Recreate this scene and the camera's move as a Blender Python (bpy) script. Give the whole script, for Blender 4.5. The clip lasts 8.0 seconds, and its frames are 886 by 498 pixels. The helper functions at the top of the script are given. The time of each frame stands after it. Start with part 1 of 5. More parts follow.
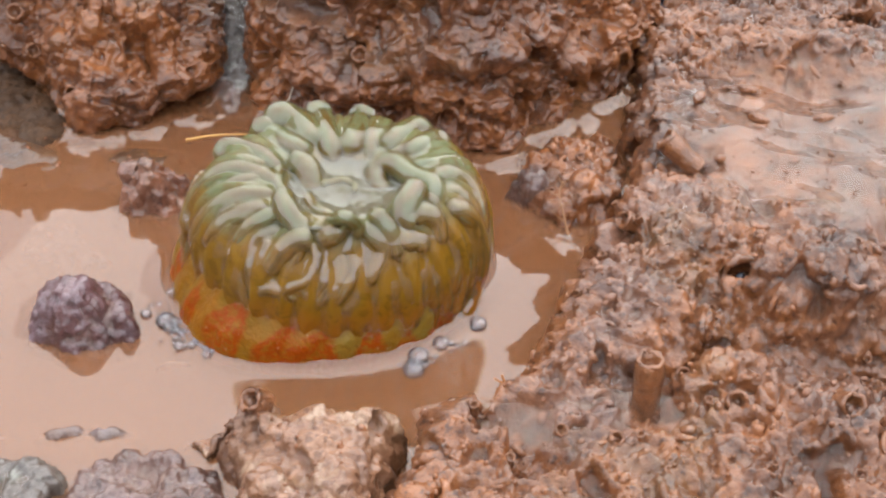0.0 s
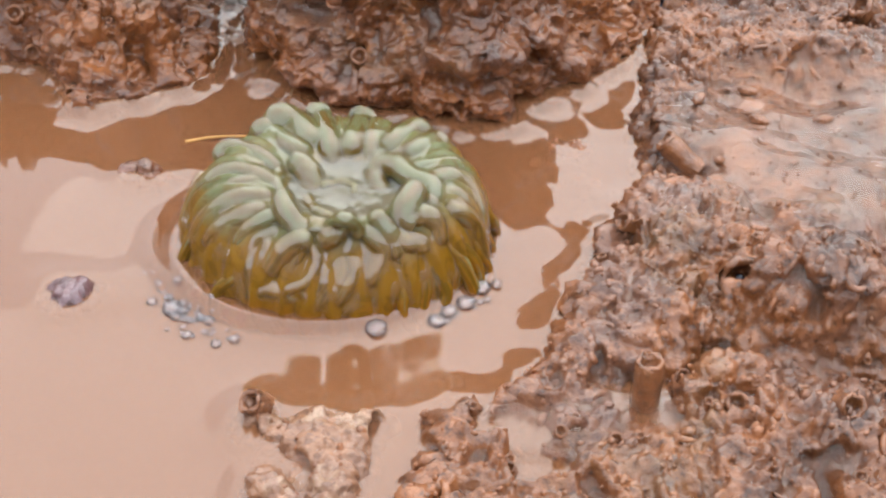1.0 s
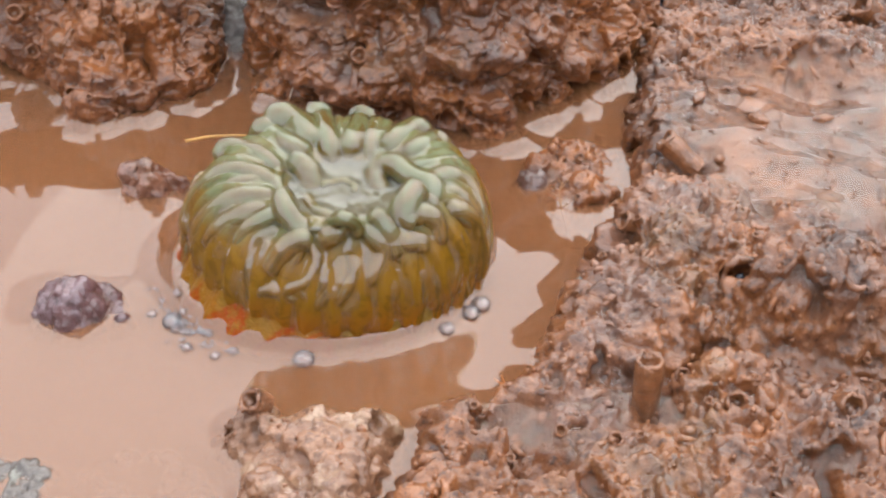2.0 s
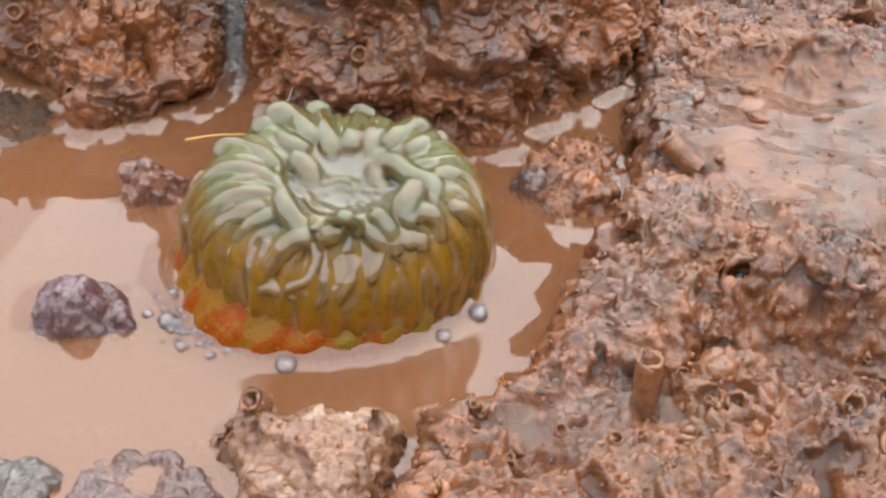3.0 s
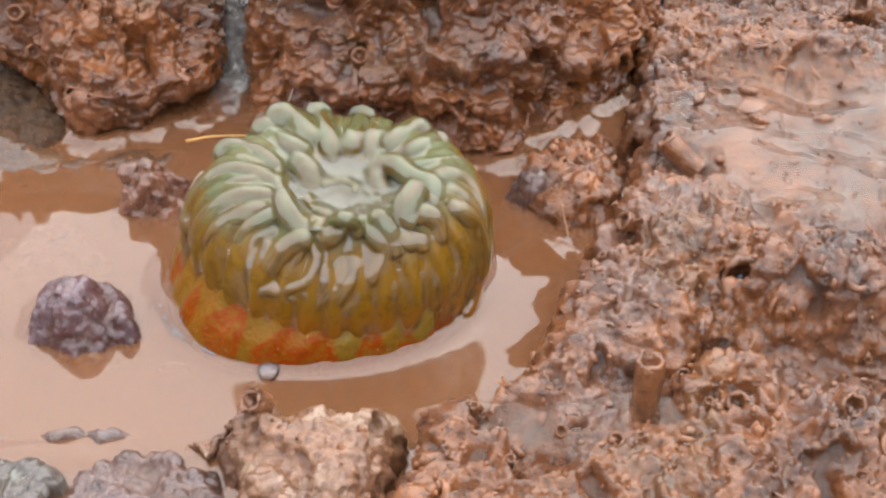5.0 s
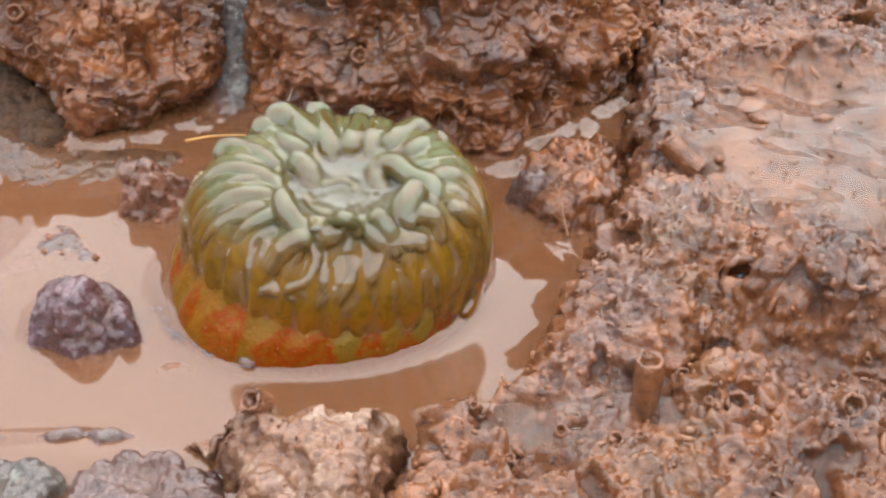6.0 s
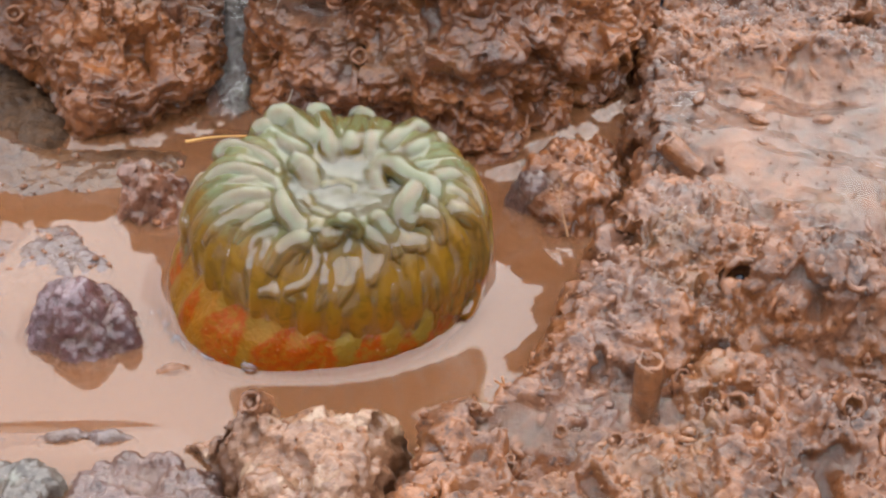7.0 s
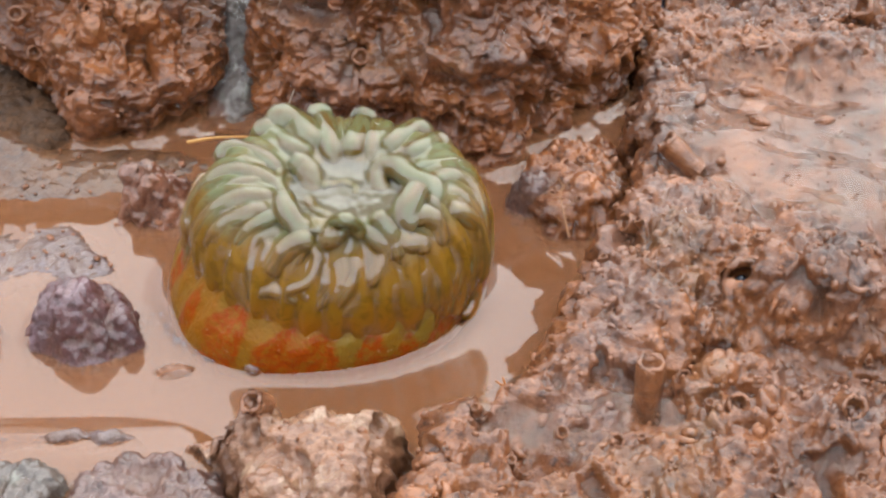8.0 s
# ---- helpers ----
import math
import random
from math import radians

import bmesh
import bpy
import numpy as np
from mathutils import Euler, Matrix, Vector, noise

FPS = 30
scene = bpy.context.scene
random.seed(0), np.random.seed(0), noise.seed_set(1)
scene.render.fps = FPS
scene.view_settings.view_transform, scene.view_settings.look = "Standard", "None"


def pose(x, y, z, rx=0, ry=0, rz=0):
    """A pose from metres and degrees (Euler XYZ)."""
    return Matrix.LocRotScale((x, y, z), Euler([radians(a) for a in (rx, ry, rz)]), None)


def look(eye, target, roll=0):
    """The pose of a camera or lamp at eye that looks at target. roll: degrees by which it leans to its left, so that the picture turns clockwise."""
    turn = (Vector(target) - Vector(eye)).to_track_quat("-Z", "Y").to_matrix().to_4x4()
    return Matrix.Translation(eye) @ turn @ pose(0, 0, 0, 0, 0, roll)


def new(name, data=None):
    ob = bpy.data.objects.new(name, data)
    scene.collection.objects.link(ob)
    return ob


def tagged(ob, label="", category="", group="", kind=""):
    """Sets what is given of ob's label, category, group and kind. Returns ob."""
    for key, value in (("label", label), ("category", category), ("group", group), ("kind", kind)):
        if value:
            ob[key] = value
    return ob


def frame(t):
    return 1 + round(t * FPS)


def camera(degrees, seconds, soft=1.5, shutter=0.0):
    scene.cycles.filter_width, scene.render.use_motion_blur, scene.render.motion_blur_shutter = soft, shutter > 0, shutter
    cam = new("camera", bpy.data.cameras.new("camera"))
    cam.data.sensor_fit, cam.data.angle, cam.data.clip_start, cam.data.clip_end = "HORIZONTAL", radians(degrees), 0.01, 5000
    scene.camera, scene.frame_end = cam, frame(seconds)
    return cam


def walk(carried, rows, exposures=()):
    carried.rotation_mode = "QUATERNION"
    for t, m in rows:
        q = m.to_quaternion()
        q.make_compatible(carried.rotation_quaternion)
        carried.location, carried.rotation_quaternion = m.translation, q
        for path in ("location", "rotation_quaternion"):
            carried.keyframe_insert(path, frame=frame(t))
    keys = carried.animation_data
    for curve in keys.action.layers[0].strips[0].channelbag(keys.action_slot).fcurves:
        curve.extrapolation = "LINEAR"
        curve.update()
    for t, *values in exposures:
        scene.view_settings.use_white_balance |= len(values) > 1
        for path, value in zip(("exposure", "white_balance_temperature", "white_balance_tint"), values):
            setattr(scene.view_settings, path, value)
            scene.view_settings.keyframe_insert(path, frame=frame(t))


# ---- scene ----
# Tide pool with a sea anemone in silty water. Plan numbers are in millimetres.
MM = 0.001

# ---------------------------------------------------------------- camera
cam = camera(40.0, 8.0, soft=2.4)


def stand(t, pan, tip):
    """The camera on its tripod, with the slight sway of pan and tip in hundredths of a degree."""
    return (t, pose(0.0209, -0.1727, 0.1397, 53.0 + tip / 100, 0, pan / 100))


walk(cam, [stand(0.0, -1, -5), stand(0.5, -3, 0), stand(1.0, -3, 2), stand(1.5, -3, 1), stand(3.0, -3, -5),
           stand(3.5, -4, -4), stand(4.0, -3, -3), stand(4.5, 0, 0), stand(6.0, -3, -2), stand(6.5, 4, -3),
           stand(7.0, -3, 3), stand(7.5, 4, 1), stand(8.0, 4, 6)])

# ---------------------------------------------------------------- light
SUN_HEIGHT, SUN_TURN = 58, 25
world = bpy.data.worlds.new("overcast_sky")
scene.world = world
world.use_nodes = True
wn, wl = world.node_tree.nodes, world.node_tree.links
sky = wn.new("ShaderNodeTexSky")
sky.sky_type, sky.sun_disc = "NISHITA", False
sky.sun_elevation, sky.sun_rotation = radians(SUN_HEIGHT), radians(SUN_TURN)
sky.dust_density, sky.air_density = 6.0, 1.0
thin = wn.new("ShaderNodeMix")
thin.data_type = "RGBA"
thin.inputs["Factor"].default_value = 0.85
thin.inputs["B"].default_value = (14.5, 15.1, 16.1, 1)
wl.new(sky.outputs[0], thin.inputs["A"])
wl.new(thin.outputs["Result"], wn["Background"].inputs["Color"])
wn["Background"].inputs["Strength"].default_value = 0.12
sun = new("sun", bpy.data.lights.new("sun", "SUN"))
sun.data.energy, sun.data.angle, sun.data.color = 0.9, radians(80), (1.0, 0.95, 0.88)
a, e = radians(SUN_TURN), radians(SUN_HEIGHT)
sun.matrix_world = look((math.sin(a) * math.cos(e), math.cos(a) * math.cos(e), math.sin(e)), (0, 0, 0))
scene.view_settings.exposure = 0.72


# ---------------------------------------------------------------- materials
class Nodes:
    """A small builder of node materials."""

    def __init__(self, name):
        self.mat = bpy.data.materials.new(name)
        self.mat.use_nodes = True
        self.tree = self.mat.node_tree
        self.bsdf = self.tree.nodes["Principled BSDF"]
        self.out = self.tree.nodes["Material Output"]
        self.place = self.add("ShaderNodeTexCoord").outputs["Object"]

    def add(self, kind, **values):
        node = self.tree.nodes.new(kind)
        for key, value in values.items():
            if key == "data_type":
                node.data_type = value
            elif key == "blend_type":
                node.blend_type = value
            else:
                node.inputs[key].default_value = value
        return node

    def link(self, a, b):
        self.tree.links.new(a, b)

    def noise(self, size, detail=4, rough=0.6, distortion=0.0):
        """Noise with features of about size millimetres."""
        n = self.add("ShaderNodeTexNoise", Scale=600.0 / size, Detail=detail, Roughness=rough, Distortion=distortion)
        self.link(self.place, n.inputs["Vector"])
        return n.outputs["Fac"]

    def ramp(self, fac, *stops):
        r = self.add("ShaderNodeValToRGB")
        while len(r.color_ramp.elements) < len(stops):
            r.color_ramp.elements.new(0.5)
        for el, (at, c) in zip(r.color_ramp.elements, stops):
            el.position = at
            el.color = (c, c, c, 1) if isinstance(c, (int, float)) else (*c, 1)
        self.link(fac, r.inputs["Fac"])
        return r.outputs["Color"]

    def mix(self, fac, a, b, blend="MIX"):
        m = self.add("ShaderNodeMix", data_type="RGBA", blend_type=blend)
        for value, socket in ((fac, "Factor"), (a, "A"), (b, "B")):
            if isinstance(value, bpy.types.NodeSocket):
                self.link(value, m.inputs[socket])
            else:
                m.inputs[socket].default_value = value if socket == "Factor" else (*value, 1)
        return m.outputs["Result"]

    def bump(self, *layers):
        """Layers of (height socket, depth in millimetres)."""
        last = None
        for height, depth in layers:
            b = self.add("ShaderNodeBump", Strength=1.0, Distance=depth * MM)
            self.link(height, b.inputs["Height"])
            if last:
                self.link(last, b.inputs["Normal"])
            last = b.outputs["Normal"]
        return last

    def sheen(self, least):
        """The share of light that a wet face mirrors: least straight on, all of it at a glance."""
        way, steep, share = self.add("ShaderNodeLayerWeight", Blend=0.5), self.add("ShaderNodeMath"), self.add("ShaderNodeMapRange")
        steep.operation = "POWER"
        steep.inputs[1].default_value = 5
        share.inputs["To Min"].default_value = least
        self.link(way.outputs["Facing"], steep.inputs[0])
        self.link(steep.outputs[0], share.inputs["Value"])
        return share.outputs["Result"]

    def put(self, **sockets):
        for key, value in sockets.items():
            socket = self.bsdf.inputs[key.replace("_", " ")]
            if isinstance(value, bpy.types.NodeSocket):
                self.link(value, socket)
            elif isinstance(value, tuple) and len(value) == 3 and socket.type == "RGBA":
                socket.default_value = (*value, 1)
            else:
                socket.default_value = value
        return self.mat


def wet_mud(name, dark, mid, light, crust, rough=(0.35, 0.7), crust_at=0.64, film=(0.04, 0.3), stains=0.32, wet=0.9):
    """Wet sandy mud: blotches, grains, a pale crust in spots, olive and purple stains, and a film of water over it."""
    n = Nodes(name)
    big, small, fine = n.noise(14, 5, 0.6, 0.4), n.noise(3.2, 6, 0.65), n.noise(0.7, 4, 0.7)
    tone = n.ramp(big, (0.36, dark), (0.5, mid), (0.62, light))
    tone = n.mix(0.5, tone, n.ramp(small, (0.36, dark), (0.52, mid), (0.66, light)))
    grey = sum(mid) / 3
    tone = n.mix(n.ramp(n.noise(19, 4, 0.6, 0.8), (0.56, 0.0), (0.68, stains)), tone, (grey * 1.5, grey * 1.3, grey * 1.35))
    tone = n.mix(n.ramp(n.noise(23, 5, 0.65, 1.2), (0.58, 0.0), (0.7, stains)), tone, (grey * 1.35, grey * 1.05, grey * 0.4))
    tone = n.mix(n.ramp(n.noise(7, 6, 0.7), (crust_at, 0.0), (crust_at + 0.1, 0.8)), tone, crust)
    tone = n.mix(n.ramp(fine, (0.6, 0.0), (0.7, 0.5)), tone, crust)
    tone = n.mix(n.ramp(n.noise(1.1, 5, 0.7), (0.36, 0.8), (0.46, 0.0)), tone, dark)
    grain = n.bump((n.noise(2.4, 5, 0.6), 0.9), (fine, 0.5), (n.noise(0.3, 2, 0.5), 0.15))
    skin = n.bump((n.noise(3.0, 3, 0.5), 0.8), (n.noise(0.9, 2, 0.5), 0.28))
    dry = n.ramp(n.noise(6, 4, 0.6), (0.4, film[0]), (0.68, film[1]))
    return n.put(Base_Color=tone, Roughness=n.ramp(small, (0.35, rough[0]), (0.7, rough[1])), Normal=grain, IOR=1.45,
                 Coat_Weight=wet, Coat_Roughness=dry, Coat_IOR=1.54, Coat_Normal=skin)


MUD_BACK = wet_mud("red_brown_mud", (0.05, 0.013, 0.003), (0.2, 0.06, 0.013), (0.35, 0.117, 0.026), (0.4, 0.16, 0.052), stains=0.25, wet=0.7)
MUD_RIGHT = wet_mud("tan_mud", (0.035, 0.01, 0.003), (0.175, 0.056, 0.015), (0.31, 0.105, 0.026), (0.4, 0.155, 0.045), film=(0.03, 0.16), stains=0.3, wet=0.75)
MUD_BED = wet_mud("pool_bed_silt", (0.04, 0.014, 0.004), (0.1, 0.038, 0.01), (0.15, 0.062, 0.018), (0.17, 0.09, 0.04), film=(0.03, 0.2), stains=0.15, wet=0.8)
# Purple is the stone's own; the blue-grey light tone paints in sky sheen.
STONE_PURPLE = wet_mud("purple_stone", (0.04, 0.01, 0.008), (0.13, 0.055, 0.058), (0.19, 0.135, 0.16), (0.3, 0.22, 0.21), (0.3, 0.6), 0.62)
MOTTLED = wet_mud("mottled_stone", (0.04, 0.014, 0.009), (0.14, 0.065, 0.045), (0.19, 0.14, 0.145), (0.34, 0.23, 0.17), (0.3, 0.6), 0.58)
# The blue-grey light tone is sky reflection put into the brown mud's colour.
PLATE = wet_mud("plate_with_sky_tint", (0.1, 0.042, 0.016), (0.14, 0.078, 0.058), (0.15, 0.115, 0.125), (0.2, 0.14, 0.11), (0.3, 0.6), 0.62)
STONE_PALE = wet_mud("pale_crusted_stone", (0.1, 0.033, 0.01), (0.24, 0.105, 0.048), (0.35, 0.18, 0.1), (0.42, 0.28, 0.18), (0.4, 0.8), 0.55, (0.12, 0.5))
STONE_RUST = wet_mud("rust_crusted_stone", (0.05, 0.014, 0.006), (0.18, 0.058, 0.024), (0.3, 0.12, 0.06), (0.46, 0.28, 0.2), (0.35, 0.7), 0.55, (0.06, 0.3))
# Darkest of these tones, rough and with hardly any coat; only dark_slope wears it.
MUD_DARK = wet_mud("dark_olive_slope", (0.02, 0.008, 0.002), (0.07, 0.029, 0.008), (0.12, 0.05, 0.015), (0.16, 0.08, 0.035), crust_at=0.68, stains=0.1, wet=0.08, rough=(0.6, 0.9))
STONE_GREEN = wet_mud("grey_green_stone", (0.05, 0.037, 0.03), (0.12, 0.095, 0.08), (0.18, 0.17, 0.14), (0.26, 0.27, 0.22), (0.4, 0.8), 0.55)
TUBE = wet_mud("worm_tube_clay", (0.1, 0.034, 0.01), (0.24, 0.085, 0.026), (0.35, 0.135, 0.045), (0.4, 0.2, 0.1), (0.4, 0.7), 0.66, (0.1, 0.4), 0.2)
CRUMB = wet_mud("orange_clay_crumbs", (0.1, 0.034, 0.01), (0.24, 0.082, 0.025), (0.34, 0.125, 0.042), (0.4, 0.19, 0.09), (0.4, 0.7), 0.66, (0.08, 0.4), 0.2)


def silty_water(name, thick, rough):
    """The water's face: cloudy with orange silt, with a mirror film whose strength follows the angle."""
    n = Nodes(name)
    n.tree.nodes.remove(n.bsdf)
    cloud = n.mix(n.noise(40, 3), (0.23, 0.093, 0.039), (0.265, 0.115, 0.053))
    clear, silt = n.add("ShaderNodeBsdfTransparent"), n.add("ShaderNodeBsdfDiffuse")
    n.link(cloud, silt.inputs["Color"])
    body, face = n.add("ShaderNodeMixShader", Fac=thick), n.add("ShaderNodeMixShader")
    n.link(clear.outputs[0], body.inputs[1])
    n.link(silt.outputs[0], body.inputs[2])
    gloss, edge = n.add("ShaderNodeBsdfGlossy", Roughness=rough), n.add("ShaderNodeFresnel", IOR=1.72)
    n.link(edge.outputs[0], face.inputs[0])
    n.link(body.outputs[0], face.inputs[1])
    n.link(gloss.outputs[0], face.inputs[2])
    n.link(face.outputs[0], n.out.inputs["Surface"])
    return n.mat


def silt_cloud(amount):
    """Silt hanging below the surface."""
    n = Nodes("hanging_silt")
    n.tree.nodes.remove(n.bsdf)
    clear, silt = n.add("ShaderNodeBsdfTransparent"), n.add("ShaderNodeBsdfDiffuse", Color=(0.2, 0.082, 0.034, 1))
    body = n.add("ShaderNodeMixShader", Fac=amount)
    n.link(clear.outputs[0], body.inputs[1])
    n.link(silt.outputs[0], body.inputs[2])
    n.link(body.outputs[0], n.out.inputs["Surface"])
    return n.mat


WATER, CHURNED, SILT = silty_water("silty_water", 0.62, 0.015), silty_water("churned_water", 0.8, 0.16), silt_cloud(0.6)


def flesh(name, deep, mid, tip, rough, heights, ior, ripple):
    """Translucent wet flesh under clear slime: amber low down, olive above, pale green at the top."""
    n = Nodes(name)
    chance = n.add("ShaderNodeObjectInfo").outputs["Random"]
    axes, shape = n.add("ShaderNodeSeparateXYZ"), n.add("ShaderNodeNewGeometry")
    n.link(shape.outputs["Position"], axes.inputs[0])
    n.place = shape.outputs["Position"]
    up = n.add("ShaderNodeMapRange")
    n.link(axes.outputs["Z"], up.inputs["Value"])
    up.inputs["From Min"].default_value, up.inputs["From Max"].default_value = heights[0] * MM, heights[1] * MM
    wander = n.mix(0.3, up.outputs["Result"], n.noise(6, 3, 0.5, 0.6))
    wander = n.mix(0.06, wander, chance)
    tone = n.ramp(wander, (0.22, deep), (0.42, mid), (0.6, mid), (0.74, tip))
    streak = n.ramp(n.noise(2.2, 3, 0.6, 1.5), (0.5, 0.0), (0.62, 0.55))
    tone = n.mix(streak, tone, tuple(c * 0.55 for c in mid))
    girth, own, apart = n.add("ShaderNodeAttribute"), n.add("ShaderNodeVectorMath"), n.add("ShaderNodeVectorMath")
    girth.attribute_name = "girth"
    own.operation = "SCALE"
    own.inputs[0].default_value = (37, 21, 11)
    n.link(chance, own.inputs["Scale"])
    n.link(girth.outputs["Vector"], apart.inputs[0])
    n.link(own.outputs["Vector"], apart.inputs[1])
    lines = n.add("ShaderNodeTexNoise", Scale=1.7, Detail=3, Roughness=0.55, Distortion=0.3)
    n.link(apart.outputs["Vector"], lines.inputs["Vector"])
    tone = n.mix(n.ramp(lines.outputs["Fac"], (0.51, 0.0), (0.56, 0.8)), tone, (0.1, 0.056, 0.006))
    tone = n.mix(n.ramp(lines.outputs["Fac"], (0.3, 0.7), (0.42, 0.0)), tone, (0.13, 0.16, 0.085))
    return n.put(Base_Color=tone, Roughness=rough, IOR=1.4, Specular_IOR_Level=0.15, Subsurface_Weight=0.4, Subsurface_Radius=(1.0, 0.65, 0.2),
                 Subsurface_Scale=0.0015, Coat_Weight=0.25, Coat_Roughness=0.04, Coat_IOR=ior,
                 Normal=n.bump((n.noise(3.0, 2, 0.4, 0.8), 0.4)), Coat_Normal=n.bump((n.noise(4.5, 2, 0.4, 1.0), ripple)))


# The low amber is brightened in colour, since the sides get less light.
FLESH_TENTACLE = flesh("olive_tentacle", (0.25, 0.084, 0.004), (0.19, 0.095, 0.008), (0.112, 0.12, 0.05), 0.25, (4, 28), 1.5, 0.5)
FLESH_DISC = flesh("grey_green_disc", (0.1, 0.09, 0.055), (0.11, 0.1, 0.065), (0.12, 0.115, 0.08), 0.3, (19, 24), 1.5, 0.35)


def wet_film():
    """Clear slime and water: nothing but a mirror face and a faint amber tint."""
    n = Nodes("clear_slime")
    n.tree.nodes.remove(n.bsdf)
    clear, gloss = n.add("ShaderNodeBsdfTransparent", Color=(0.99, 0.97, 0.9, 1)), n.add("ShaderNodeBsdfGlossy", Roughness=0.03)
    face = n.add("ShaderNodeMixShader")
    plan, way, axes, lane = n.add("ShaderNodeMapping"), n.add("ShaderNodeVectorMath"), n.add("ShaderNodeSeparateXYZ"), n.add("ShaderNodeMapping")
    plan.inputs["Location"].default_value = (-3.5 * MM, 0, 0)
    plan.inputs["Scale"].default_value = (1, 1, 0.01)
    n.link(n.place, plan.inputs["Vector"])
    way.operation = "NORMALIZE"
    n.link(plan.outputs[0], way.inputs[0])
    lane.inputs["Scale"].default_value = (22 * MM, 22 * MM, 0)
    n.link(way.outputs[0], lane.inputs["Vector"])
    n.link(n.place, axes.inputs[0])
    along, comb = n.add("ShaderNodeCombineXYZ"), n.add("ShaderNodeVectorMath")
    half = n.add("ShaderNodeMath")
    half.operation = "MULTIPLY"
    half.inputs[1].default_value = 0.3
    n.link(axes.outputs["Z"], half.inputs[0])
    n.link(half.outputs[0], along.inputs["Z"])
    n.link(lane.outputs[0], comb.inputs[0])
    n.link(along.outputs[0], comb.inputs[1])
    smooth = n.bump((n.noise(4.0, 2, 0.5, 0.8), 0.45))
    n.place = comb.outputs["Vector"]
    strands = n.bump((n.noise(3.4, 2, 0.5, 0.9), 0.15))
    n.link(smooth, strands.node.inputs["Normal"])
    n.link(strands, gloss.inputs["Normal"])
    n.link(n.sheen(0.08), face.inputs[0])
    slime, thick = n.add("ShaderNodeBsdfDiffuse", Color=(0.26, 0.3, 0.24, 1)), n.add("ShaderNodeMixShader", Fac=0.03)
    n.link(clear.outputs[0], thick.inputs[1])
    n.link(slime.outputs[0], thick.inputs[2])
    n.link(thick.outputs[0], face.inputs[1])
    n.link(gloss.outputs[0], face.inputs[2])
    n.link(face.outputs[0], n.out.inputs["Surface"])
    return n.mat


def column_flesh():
    """Olive column with grainy rust-red blotches and pale warts."""
    n = Nodes("olive_column")
    tone = n.ramp(n.noise(9, 4, 0.6), (0.35, (0.22, 0.08, 0.005)), (0.52, (0.19, 0.09, 0.008)), (0.68, (0.18, 0.115, 0.018)))
    rust = n.add("ShaderNodeAttribute")
    rust.attribute_name = "rust"
    ragged = n.add("ShaderNodeMath")
    ragged.operation = "MULTIPLY_ADD"
    n.link(n.noise(3.0, 5, 0.7, 0.5), ragged.inputs[0])
    ragged.inputs[1].default_value = 2.2
    shift = n.add("ShaderNodeMath")
    shift.inputs[1].default_value = -1.1
    n.link(rust.outputs["Fac"], shift.inputs[0])
    n.link(shift.outputs[0], ragged.inputs[2])
    blotch = n.ramp(ragged.outputs[0], (0.3, 0.0), (0.62, 0.95))
    speck = n.ramp(n.noise(0.9, 4, 0.75), (0.4, 0.25), (0.56, 1.0))
    tone = n.mix(n.mix(1.0, blotch, speck, "MULTIPLY"), tone, (0.24, 0.038, 0.0015))
    tone = n.mix(n.ramp(n.noise(0.7, 3, 0.6), (0.66, 0.0), (0.72, 0.45)), tone, (0.36, 0.25, 0.13))
    return n.put(Base_Color=tone, Roughness=0.3, IOR=1.4, Specular_IOR_Level=0.1, Subsurface_Weight=0.1, Subsurface_Radius=(1, 0.55, 0.2),
                 Subsurface_Scale=0.0015, Coat_Weight=0.2, Coat_Roughness=0.05, Coat_IOR=1.4, Normal=n.bump((n.noise(1.6, 4, 0.6), 0.8)), Coat_Normal=n.bump((n.noise(1.8, 3, 0.6), 0.6)))


FLESH_COLUMN = column_flesh()


def plain(name, colour, rough=0.4, size=2.0, change=0.25, ior=1.45):
    n = Nodes(name)
    tone = n.mix(n.noise(size, 4), tuple(c * (1 - change) for c in colour), tuple(c * (1 + change) for c in colour))
    return n.put(Base_Color=tone, Roughness=rough, IOR=ior, Normal=n.bump((n.noise(size * 0.5, 3), 0.06)))


STRAW = plain("dry_straw", (0.55, 0.3, 0.09))
SPRIG = plain("orange_weed", (0.42, 0.16, 0.05))
FRINGE = plain("brown_weed", (0.26, 0.12, 0.05))
SHELL = plain("pale_shell", (0.6, 0.5, 0.4), 0.25)
DARK = plain("blue_black_shell", (0.02, 0.024, 0.035), 0.12)


def bubble_film():
    """A thin wet film: clear but for its mirror face."""
    n = Nodes("bubble_film")
    n.tree.nodes.remove(n.bsdf)
    clear, gloss = n.add("ShaderNodeBsdfTransparent", Color=(0.95, 0.95, 0.97, 1)), n.add("ShaderNodeBsdfGlossy", Roughness=0.03)
    milk = n.add("ShaderNodeBsdfDiffuse", Color=(0.6, 0.6, 0.64, 1))
    thin_film = n.add("ShaderNodeMixShader", Fac=0.13)
    edge, face = n.add("ShaderNodeFresnel", IOR=1.5), n.add("ShaderNodeMixShader")
    n.link(clear.outputs[0], thin_film.inputs[1])
    n.link(milk.outputs[0], thin_film.inputs[2])
    n.link(edge.outputs[0], face.inputs[0])
    n.link(thin_film.outputs[0], face.inputs[1])
    n.link(gloss.outputs[0], face.inputs[2])
    n.link(face.outputs[0], n.out.inputs["Surface"])
    return n.mat


BUBBLE = bubble_film()


